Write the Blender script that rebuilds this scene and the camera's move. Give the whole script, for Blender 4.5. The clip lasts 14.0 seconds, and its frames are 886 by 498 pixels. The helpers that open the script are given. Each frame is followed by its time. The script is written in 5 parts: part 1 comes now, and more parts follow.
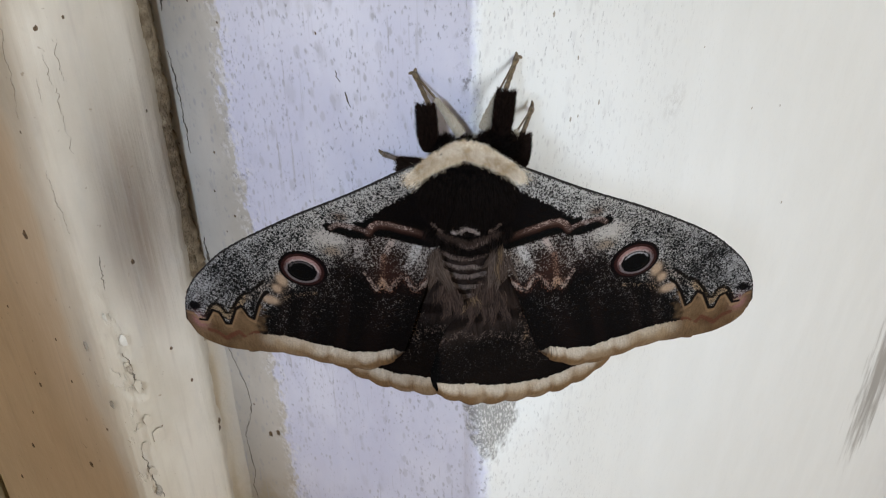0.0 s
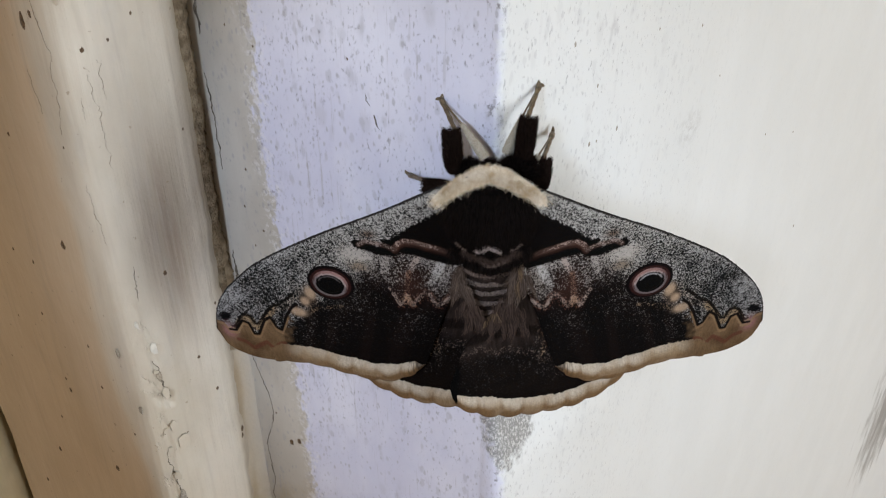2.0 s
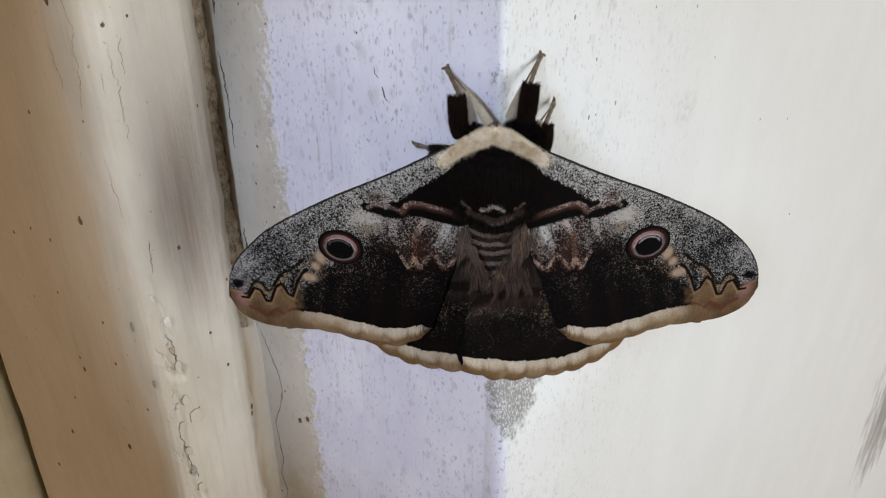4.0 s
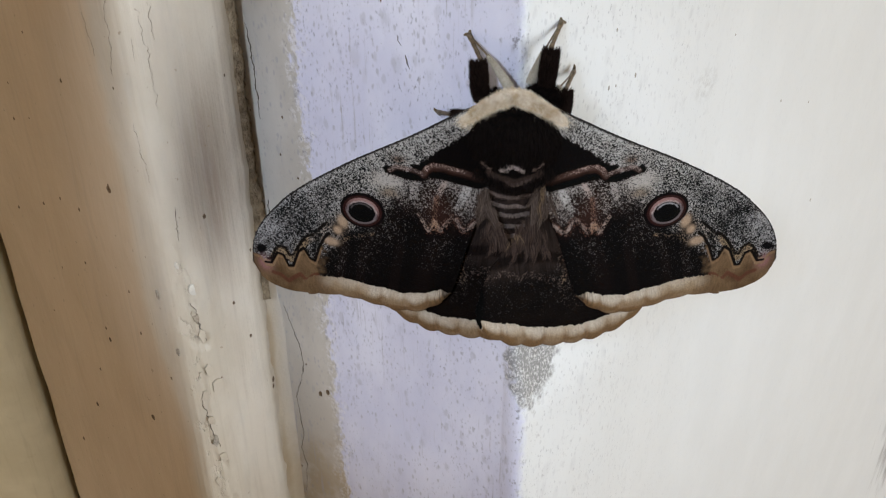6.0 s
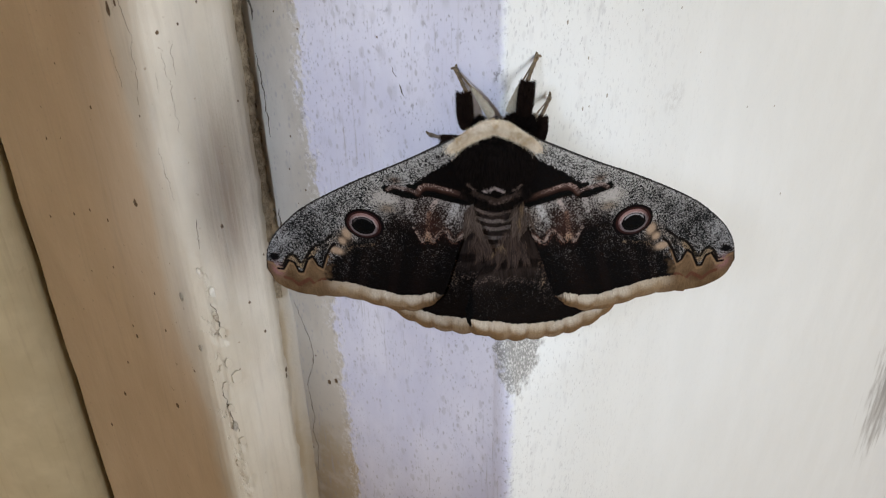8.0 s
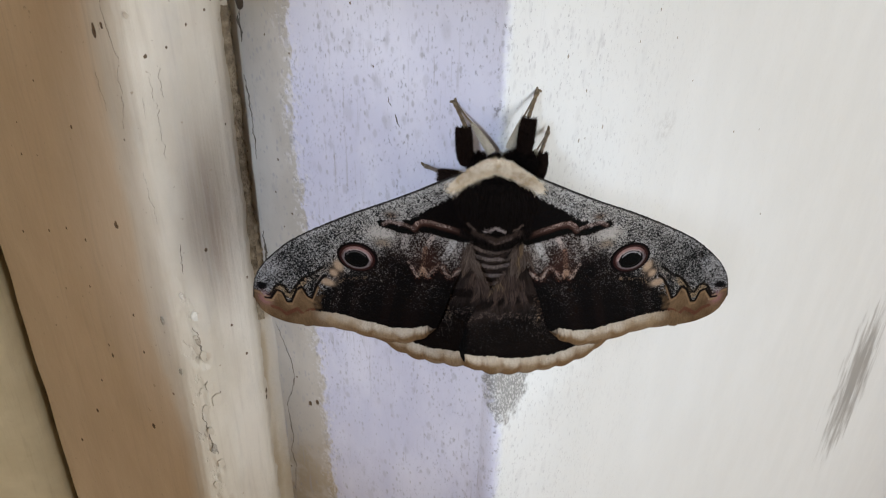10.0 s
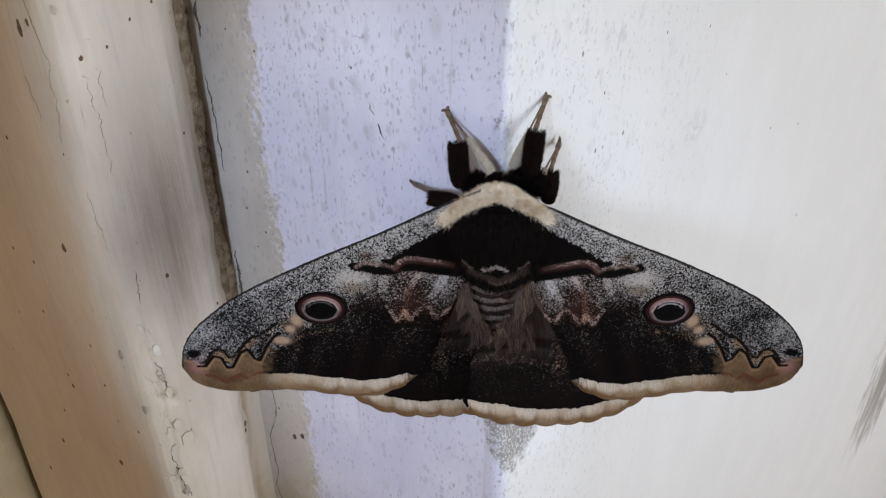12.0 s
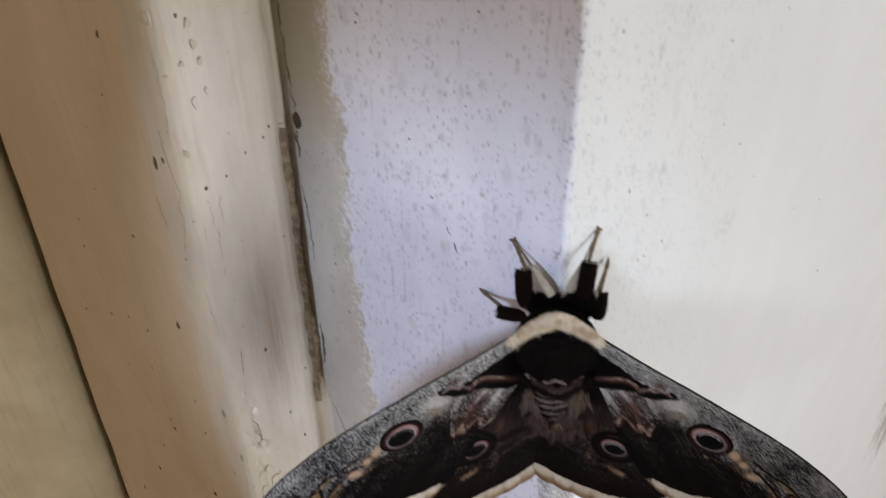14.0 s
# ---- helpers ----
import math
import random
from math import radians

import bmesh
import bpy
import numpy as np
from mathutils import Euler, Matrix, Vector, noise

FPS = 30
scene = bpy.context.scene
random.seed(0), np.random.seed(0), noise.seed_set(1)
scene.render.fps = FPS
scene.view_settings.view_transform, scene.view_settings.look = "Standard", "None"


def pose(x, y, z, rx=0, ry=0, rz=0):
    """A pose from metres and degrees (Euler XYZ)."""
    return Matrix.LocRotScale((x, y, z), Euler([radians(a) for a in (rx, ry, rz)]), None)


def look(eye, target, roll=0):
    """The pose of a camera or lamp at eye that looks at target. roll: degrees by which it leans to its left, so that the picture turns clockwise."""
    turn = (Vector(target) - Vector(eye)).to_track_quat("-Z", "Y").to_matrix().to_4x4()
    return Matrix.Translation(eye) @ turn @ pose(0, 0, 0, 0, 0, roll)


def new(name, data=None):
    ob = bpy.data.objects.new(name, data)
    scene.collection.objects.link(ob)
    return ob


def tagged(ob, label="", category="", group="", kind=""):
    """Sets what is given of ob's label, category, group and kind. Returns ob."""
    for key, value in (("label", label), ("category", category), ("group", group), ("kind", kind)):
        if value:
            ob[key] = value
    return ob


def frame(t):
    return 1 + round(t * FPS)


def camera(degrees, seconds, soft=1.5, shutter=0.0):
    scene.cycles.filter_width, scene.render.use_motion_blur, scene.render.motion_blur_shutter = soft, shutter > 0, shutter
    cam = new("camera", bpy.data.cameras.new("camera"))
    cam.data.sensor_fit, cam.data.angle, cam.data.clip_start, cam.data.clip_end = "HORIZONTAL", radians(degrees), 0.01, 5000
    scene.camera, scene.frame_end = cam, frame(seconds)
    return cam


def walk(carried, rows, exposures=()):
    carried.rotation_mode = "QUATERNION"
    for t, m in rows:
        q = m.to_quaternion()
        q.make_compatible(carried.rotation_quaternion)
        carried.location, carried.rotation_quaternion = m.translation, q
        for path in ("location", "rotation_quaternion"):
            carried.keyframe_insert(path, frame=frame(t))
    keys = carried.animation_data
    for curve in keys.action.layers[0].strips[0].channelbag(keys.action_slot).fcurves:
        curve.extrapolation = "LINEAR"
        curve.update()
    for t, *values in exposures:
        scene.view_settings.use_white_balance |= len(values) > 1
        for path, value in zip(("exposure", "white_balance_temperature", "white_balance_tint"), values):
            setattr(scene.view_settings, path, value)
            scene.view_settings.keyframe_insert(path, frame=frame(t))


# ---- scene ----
cam = camera(48.5, 14.0, soft=1.2, shutter=0.2)
METRES, EYE = 0.286, 1.6
ROWS = [
    (0.0, 0.0, 0.0, 0.0, -0.29, -36.3, 0.39),
    (0.5, 0.004, -0.0095, -0.0, -0.05, -35.71, 0.43),
    (1.0, -0.0004, -0.0135, 0.0117, 0.05, -36.08, 0.03),
    (1.5, -0.0089, -0.0217, 0.0164, 0.27, -35.75, -0.33),
    (2.0, -0.0065, -0.0225, 0.0196, 0.95, -35.47, -0.02),
    (2.5, -0.0131, -0.0299, 0.0142, 0.76, -34.85, -0.1),
    (5.0, -0.0073, -0.0823, -0.0036, 1.09, -34.11, 0.21),
    (5.5, -0.0186, -0.0794, -0.009, 1.39, -34.6, -0.0),
    (6.0, -0.007, -0.0969, -0.0202, 2.37, -33.69, 0.29),
    (6.5, 0.0049, -0.1273, -0.0061, 1.87, -34.67, 0.89),
    (7.0, -0.0061, -0.117, 0.0057, 1.11, -35.64, 0.37),
    (7.5, -0.0216, -0.1225, 0.0432, 0.93, -36.66, 0.18),
    (8.0, 0.0058, -0.1615, 0.0572, 2.03, -35.16, 1.2),
    (10.5, -0.0358, -0.1073, 0.0885, 0.21, -36.93, -1.15),
    (11.0, -0.0385, -0.0646, 0.0898, 0.48, -37.64, -0.82),
    (11.5, -0.0228, 0.0135, -0.0032, 0.85, -36.47, -0.22),
    (12.0, -0.0137, 0.0038, 0.0468, 0.73, -37.89, -0.13),
    (12.5, -0.0367, -0.0113, 0.054, -0.31, -36.59, -0.71),
    (13.0, -0.0278, -0.0689, 0.0822, -0.11, -35.76, -0.25),
    (13.2, -0.0232, -0.0568, 0.0642, 0.54, -35.33, -0.35),
    (13.4, -0.0271, 0.0046, 0.0414, 1.84, -36.16, -1.71),
    (13.5, -0.0339, 0.0184, 0.0568, 1.99, -36.19, -1.72),
    (13.6, -0.0511, 0.0085, 0.11, 2.53, -36.42, -1.18),
    (13.7, -0.0599, -0.0058, 0.1514, 2.26, -37.13, -0.61),
    (13.9, -0.0604, -0.0154, 0.2117, 2.85, -39.01, -0.05),
    (14.0, -0.0444, -0.0266, 0.2179, 2.40, -40.08, 0.56),
]
walk(cam, [(t, pose(METRES * x, METRES * y, EYE + METRES * z, 90 + pitch, roll, yaw)) for t, x, y, z, yaw, pitch, roll in ROWS],
     exposures=[(0.0, 0.0, 6480, 10), (2.5, 0.0, 6550, 11), (8.0, 0.0, 6550, 11), (11.0, 0.0, 6480, 12), (11.5, -0.03, 6300, 14),
                (12.5, -0.05, 6300, 14), (13.0, -0.03, 6520, 12), (13.5, -0.08, 6350, 14), (14.0, -0.08, 6550, 13)])

# ---- light ----
world = bpy.data.worlds.new("sky")
scene.world = world
world.use_nodes = True
sky = world.node_tree.nodes.new("ShaderNodeTexSky")
sky.sky_type, sky.sun_disc = "NISHITA", False
sky.sun_elevation, sky.sun_rotation = radians(35), radians(120)
world.node_tree.links.new(sky.outputs[0], world.node_tree.nodes["Background"].inputs[0])
world.node_tree.nodes["Background"].inputs[1].default_value = 0.1


def lamp(name, kind, energy, color, m, **more):
    data = bpy.data.lights.new(name, kind)
    data.energy, data.color = energy, color
    for key, value in more.items():
        if key == "shape":
            data.shape = value
        elif key == "size":
            data.size = value
        elif key == "size_y":
            data.size_y = value
        elif key == "spot_size":
            data.spot_size = value
        elif key == "spot_blend":
            data.spot_blend = value
        elif key == "radius":
            data.shadow_soft_size = value
    ob = new(name, data)
    ob.matrix_world = m
    return ob


# daylight inferred from the right; the window opening it stands in is added, unseen
lamp("side_daylight", "AREA", 24.5, (0.86, 0.94, 1.0), look((1.55, -0.75, 1.6), (0.0, 0.2, 1.5)), shape="RECTANGLE", size=1.1, size_y=1.3)
# warm fill lamp added in the west wall's opening; no source is seen
lamp("warm_fill", "AREA", 6, (1.0, 0.85, 0.66), look((-1.6, -0.6, 1.3), (0.0, 0.2, 1.4)), shape="RECTANGLE", size=0.9, size_y=1.9)
# fixed spot behind the camera for an unseen torch, inferred from its round rim
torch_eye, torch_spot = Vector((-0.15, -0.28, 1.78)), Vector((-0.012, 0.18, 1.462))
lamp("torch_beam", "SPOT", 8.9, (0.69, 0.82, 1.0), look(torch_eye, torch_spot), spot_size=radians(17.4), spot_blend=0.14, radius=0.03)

# ---- materials ----
def link(nt, a, b):
    nt.links.new(a, b)


def node(nt, kind, **inputs):
    nd = nt.nodes.new("ShaderNode" + kind)
    for key, value in inputs.items():
        socket = nd.inputs[int(key[1:])] if key[0] == "i" and key[1:].isdigit() else nd.inputs[key.replace("_", " ")]
        if isinstance(value, bpy.types.NodeSocket):
            nt.links.new(value, socket)
        else:
            socket.default_value = value
    return nd


def calc(nt, operation, a, b=0.0, c=0.0):
    nd = node(nt, "Math", i0=a, i1=b, i2=c)
    nd.operation = operation
    return nd.outputs[0]


def mixed(nt, factor, a, b):
    nd = nt.nodes.new("ShaderNodeMix")
    nd.data_type = "RGBA"
    for socket, value in ((nd.inputs[0], factor), (nd.inputs[6], a), (nd.inputs[7], b)):
        if isinstance(value, bpy.types.NodeSocket):
            nt.links.new(value, socket)
        else:
            socket.default_value = (*value, 1) if isinstance(value, tuple) else value
    return nd.outputs[2]


def step(nt, value, low, high):
    """0 below low, 1 above high."""
    nd = node(nt, "MapRange", Value=value, From_Min=low, From_Max=high)
    nd.interpolation_type = "SMOOTHSTEP"
    return nd.outputs[0]


def stretched(nt, scale):
    """Object coordinates scaled by axis."""
    co = nt.nodes.new("ShaderNodeTexCoord")
    nd = node(nt, "Mapping", Vector=co.outputs["Object"])
    nd.inputs["Scale"].default_value = scale
    return nd.outputs[0]


def grain(nt, scale, detail=3.0, rough=0.55, size=(1, 1, 1)):
    nd = node(nt, "TexNoise", Vector=stretched(nt, size), Scale=scale, Detail=detail, Roughness=rough)
    return nd.outputs[0]


def material(name, rough=0.6):
    m = bpy.data.materials.new(name)
    m.use_nodes = True
    nt = m.node_tree
    bsdf = nt.nodes["Principled BSDF"]
    bsdf.inputs["Roughness"].default_value = rough
    return m, nt, bsdf


def bumped(nt, bsdf, height, distance, strength=1.0):
    nd = node(nt, "Bump", Height=height, Distance=distance, Strength=strength)
    link(nt, nd.outputs[0], bsdf.inputs["Normal"])


def plain_paint(name, a, b, rough=0.55, scale=40.0, relief=0.0003, dirt=(0.25, 0.18, 0.1), dirty=0.25):
    """Aged oil paint on wood: two tones, brush grain along the height, dirt in patches."""
    m, nt, bsdf = material(name, rough)
    col = mixed(nt, step(nt, grain(nt, scale, 4), 0.35, 0.68), a, b)
    brush = grain(nt, 500, 3, 0.6, (1, 1, 0.05))
    col = mixed(nt, calc(nt, "MULTIPLY", step(nt, brush, 0.5, 0.8), 0.2), col, dirt)
    spot = step(nt, grain(nt, scale * 3.1, 5, 0.7), 0.6, 0.78)
    col = mixed(nt, calc(nt, "MULTIPLY", spot, dirty), col, dirt)
    link(nt, col, bsdf.inputs["Base Color"])
    height = calc(nt, "ADD", calc(nt, "MULTIPLY", brush, 0.5), grain(nt, 160, 4))
    bumped(nt, bsdf, height, relief)
    return m


def post_paint():
    """Old paint of the post: a grey-beige coat by the crack, a whitish coat tinted lilac for the torch's light, and an
    off-white coat past the arris.
    """
    m, nt, bsdf = material("post_paint", 0.5)
    co = nt.nodes.new("ShaderNodeTexCoord")
    xyz = node(nt, "SeparateXYZ", Vector=co.outputs["Object"])
    x, z = xyz.outputs[0], xyz.outputs[2]
    arris = calc(nt, "SUBTRACT", x, calc(nt, "MULTIPLY", step(nt, z, 1.450, 1.414), 0.0041))
    ragged = calc(nt, "ADD", calc(nt, "MULTIPLY", calc(nt, "SUBTRACT", grain(nt, 260, 5, 0.7, (1, 1, 0.6)), 0.5), 0.011),
                  calc(nt, "MULTIPLY", calc(nt, "SUBTRACT", grain(nt, 50, 2, 0.5), 0.5), 0.006))
    lilac_edge = calc(nt, "ADD", calc(nt, "MULTIPLY", calc(nt, "SUBTRACT", z, 1.52), -0.03), -0.0475)
    in_lilac = step(nt, calc(nt, "ADD", calc(nt, "SUBTRACT", x, lilac_edge), ragged), -0.0008, 0.0008)
    fine_rag = calc(nt, "MULTIPLY", calc(nt, "SUBTRACT", grain(nt, 420, 5, 0.75), 0.5), 0.0035)
    in_white = step(nt, calc(nt, "ADD", arris, calc(nt, "MULTIPLY", fine_rag, 1.5)), 0.0042, 0.0074)
    tone = step(nt, grain(nt, 45, 4, 0.6, (1, 1, 0.5)), 0.35, 0.7)
    grey = mixed(nt, tone, (0.435, 0.405, 0.36), (0.545, 0.515, 0.47))
    # olive stain by the joint, browned further for where the torchlight ends
    olive_top = calc(nt, "MULTIPLY", step(nt, calc(nt, "ADD", z, calc(nt, "MULTIPLY", calc(nt, "SUBTRACT", grain(nt, 70, 3), 0.5), 0.02)), 1.512, 1.545), step(nt, x, -0.046, -0.053))
    grey = mixed(nt, calc(nt, "MULTIPLY", olive_top, 0.65), grey, (0.36, 0.295, 0.175))
    low = step(nt, calc(nt, "ADD", z, calc(nt, "MULTIPLY", calc(nt, "SUBTRACT", grain(nt, 60, 3), 0.5), 0.02)), 1.45, 1.40)
    grey = mixed(nt, low, grey, mixed(nt, tone, (0.46, 0.42, 0.365), (0.55, 0.515, 0.46)))
    # brown of the dim stretch under the torch's circle, put into the coat
    below_beam = calc(nt, "ADD", z, calc(nt, "MULTIPLY", calc(nt, "SUBTRACT", grain(nt, 90, 4, 0.65), 0.5), 0.05))
    grey = mixed(nt, calc(nt, "MULTIPLY", calc(nt, "MULTIPLY", step(nt, below_beam, 1.382, 1.350), step(nt, grain(nt, 140, 4, 0.6), 0.3, 0.6)), 0.7), grey, (0.35, 0.265, 0.155))
    # the lilac cast of the torch's light is mixed into this coat
    lilac = mixed(nt, tone, (0.575, 0.580, 0.715), (0.685, 0.690, 0.800))
    # the torch's lilac put into the coat pales towards the top
    thin = step(nt, calc(nt, "ADD", z, calc(nt, "MULTIPLY", calc(nt, "SUBTRACT", grain(nt, 30, 3), 0.5), 0.04)), 1.49, 1.56)
    lilac = mixed(nt, calc(nt, "MULTIPLY", thin, 0.55), lilac, (0.74, 0.745, 0.79))
    white = mixed(nt, tone, (0.712, 0.728, 0.728), (0.738, 0.755, 0.757))
    col = mixed(nt, in_lilac, grey, lilac)
    col = mixed(nt, in_white, col, white)
    # fine vertical scuffs
    scuff = grain(nt, 900, 4, 0.65, (1, 1, 0.05))
    near = step(nt, x, 0.09, 0.012)
    scuffed = calc(nt, "MULTIPLY", step(nt, scuff, 0.57, 0.70), step(nt, grain(nt, 75, 3, 0.6, (1, 1, 0.4)), 0.42, 0.6))
    col = mixed(nt, calc(nt, "MULTIPLY", scuffed, calc(nt, "MULTIPLY", near, calc(nt, "SUBTRACT", 0.62, calc(nt, "MULTIPLY", in_white, 0.45)))), col, (0.35, 0.34, 0.37))
    # pale crumbs where the coats meet
    seam_a = step(nt, calc(nt, "ABSOLUTE", calc(nt, "ADD", calc(nt, "SUBTRACT", x, lilac_edge), ragged)), 0.0042, 0.0004)
    seam_b = step(nt, calc(nt, "ABSOLUTE", calc(nt, "SUBTRACT", arris, 0.0050)), 0.0034, 0.0006)
    crumb = calc(nt, "MULTIPLY", seam_a, step(nt, grain(nt, 620, 4, 0.7), 0.5, 0.58))
    col = mixed(nt, calc(nt, "MULTIPLY", crumb, 0.6), col, (0.72, 0.71, 0.74))
    # soft blisters, small pits and chips in the brittle coat
    blister = calc(nt, "MULTIPLY", step(nt, grain(nt, 260, 4, 0.6, (1, 1, 0.45)), 0.58, 0.78), 0.45)
    pit_a = calc(nt, "MULTIPLY", step(nt, grain(nt, 1500, 3, 0.6, (1, 1, 0.5)), 0.60, 0.72), 0.8)
    pit_b = calc(nt, "MULTIPLY", step(nt, grain(nt, 700, 4, 0.65, (1, 1, 0.4)), 0.63, 0.76), 0.8)
    zone = calc(nt, "MULTIPLY", near, step(nt, grain(nt, 60, 2), 0.28, 0.55))
    pits = calc(nt, "MULTIPLY", calc(nt, "MAXIMUM", calc(nt, "MAXIMUM", pit_a, pit_b), blister), calc(nt, "MAXIMUM", zone, 0.10))
    pits = calc(nt, "MULTIPLY", pits, calc(nt, "MAXIMUM", in_lilac, 0.45))
    chip = calc(nt, "MULTIPLY", seam_b, calc(nt, "MULTIPLY", step(nt, grain(nt, 800, 4, 0.75, (1, 1, 0.7)), 0.52, 0.6), step(nt, grain(nt, 190, 3, 0.6), 0.46, 0.6)))
    chip = calc(nt, "MAXIMUM", chip, calc(nt, "MULTIPLY", seam_a, calc(nt, "MULTIPLY", step(nt, grain(nt, 800, 4, 0.7), 0.6, 0.66), 0.8)))
    pits = calc(nt, "MAXIMUM", pits, chip)
    col = mixed(nt, calc(nt, "MULTIPLY", pits, 0.72), col, (0.21, 0.205, 0.23))
    # soft grey spots of several sizes, taller than wide, where the coat has blistered and been rubbed
    for size, share, radius, deep in ((210, 0.36, 0.32, 0.20), (430, 0.36, 0.34, 0.30), (900, 0.30, 0.38, 0.48)):
        bent = nt.nodes.new("ShaderNodeVectorMath")
        bent.operation = "MULTIPLY_ADD"
        wander = node(nt, "TexNoise", Vector=stretched(nt, (1, 1, 0.5)), Scale=size * 1.7, Detail=3.0)
        link(nt, wander.outputs["Color"], bent.inputs[0])
        bent.inputs[1].default_value = (0.55, 0.55, 0.55)
        link(nt, stretched(nt, (size, size, size * 0.5)), bent.inputs[2])
        cell = node(nt, "TexVoronoi", Vector=bent.outputs[0], Scale=1.0)
        pick = node(nt, "SeparateColor", Color=cell.outputs["Color"])
        spot = calc(nt, "MULTIPLY", step(nt, calc(nt, "DIVIDE", cell.outputs["Distance"], calc(nt, "ADD", 0.45, pick.outputs[1])), radius, radius * 0.45), step(nt, pick.outputs[0], 1.0 - share, 1.02 - share))
        spot = calc(nt, "MULTIPLY", spot, calc(nt, "MULTIPLY", calc(nt, "MAXIMUM", near, 0.15), calc(nt, "SUBTRACT", deep, calc(nt, "MULTIPLY", in_white, 0.5 * deep))))
        col = mixed(nt, spot, col, (0.30, 0.295, 0.325))
    # worn patch on the arris below the moth
    dx = calc(nt, "DIVIDE", calc(nt, "SUBTRACT", x, 0.0122), 0.0074)
    dz = calc(nt, "DIVIDE", calc(nt, "SUBTRACT", z, 1.4345), 0.0145)
    far = calc(nt, "SQRT", calc(nt, "ADD", calc(nt, "MULTIPLY", dx, dx), calc(nt, "MULTIPLY", dz, dz)))
    worn = step(nt, calc(nt, "ADD", far, calc(nt, "MULTIPLY", calc(nt, "SUBTRACT", grain(nt, 300, 4), 0.5), 1.2)), 1.05, 0.75)
    wood = mixed(nt, step(nt, grain(nt, 1700, 4, 0.75, (1, 1, 0.7)), 0.46, 0.62), (0.19, 0.185, 0.18), (0.60, 0.595, 0.58))
    col = mixed(nt, calc(nt, "MULTIPLY", worn, 0.9), col, wood)
    # long peeled streaks farther along the white side
    sx = calc(nt, "DIVIDE", calc(nt, "SUBTRACT", calc(nt, "SUBTRACT", x, 0.274), calc(nt, "MULTIPLY", calc(nt, "SUBTRACT", z, 1.165), -0.08)), 0.024)
    sz = calc(nt, "DIVIDE", calc(nt, "SUBTRACT", z, 1.165), 0.07)
    far2 = calc(nt, "SQRT", calc(nt, "ADD", calc(nt, "MULTIPLY", sx, sx), calc(nt, "MULTIPLY", sz, sz)))
    streak = step(nt, calc(nt, "ADD", far2, calc(nt, "MULTIPLY", calc(nt, "SUBTRACT", grain(nt, 130, 4, 0.6, (1, 1, 0.22)), 0.5), 2.6)), 1.25, 0.25)
    col = mixed(nt, calc(nt, "MULTIPLY", streak, 0.85), col, (0.24, 0.23, 0.22))
    # faint grey smudge
    mx = calc(nt, "DIVIDE", calc(nt, "SUBTRACT", x, 0.0572), 0.005)
    mz = calc(nt, "DIVIDE", calc(nt, "SUBTRACT", z, 1.4856), 0.0065)
    far3 = calc(nt, "SQRT", calc(nt, "ADD", calc(nt, "MULTIPLY", mx, mx), calc(nt, "MULTIPLY", mz, mz)))
    smudge = calc(nt, "MULTIPLY", step(nt, far3, 1.1, 0.2), step(nt, grain(nt, 420, 4, 0.7), 0.4, 0.65))
    col = mixed(nt, calc(nt, "MULTIPLY", smudge, 0.4), col, (0.35, 0.34, 0.33))
    link(nt, col, bsdf.inputs["Base Color"])
    height = calc(nt, "SUBTRACT", calc(nt, "ADD", grain(nt, 240, 5, 0.6, (1, 1, 0.5)), calc(nt, "MULTIPLY", calc(nt, "ADD", in_lilac, in_white), 0.35)),
                  calc(nt, "MULTIPLY", calc(nt, "MAXIMUM", pits, worn), 0.9))
    bumped(nt, bsdf, calc(nt, "MULTIPLY", height, calc(nt, "MAXIMUM", near, 0.2)), 0.00018)
    return m


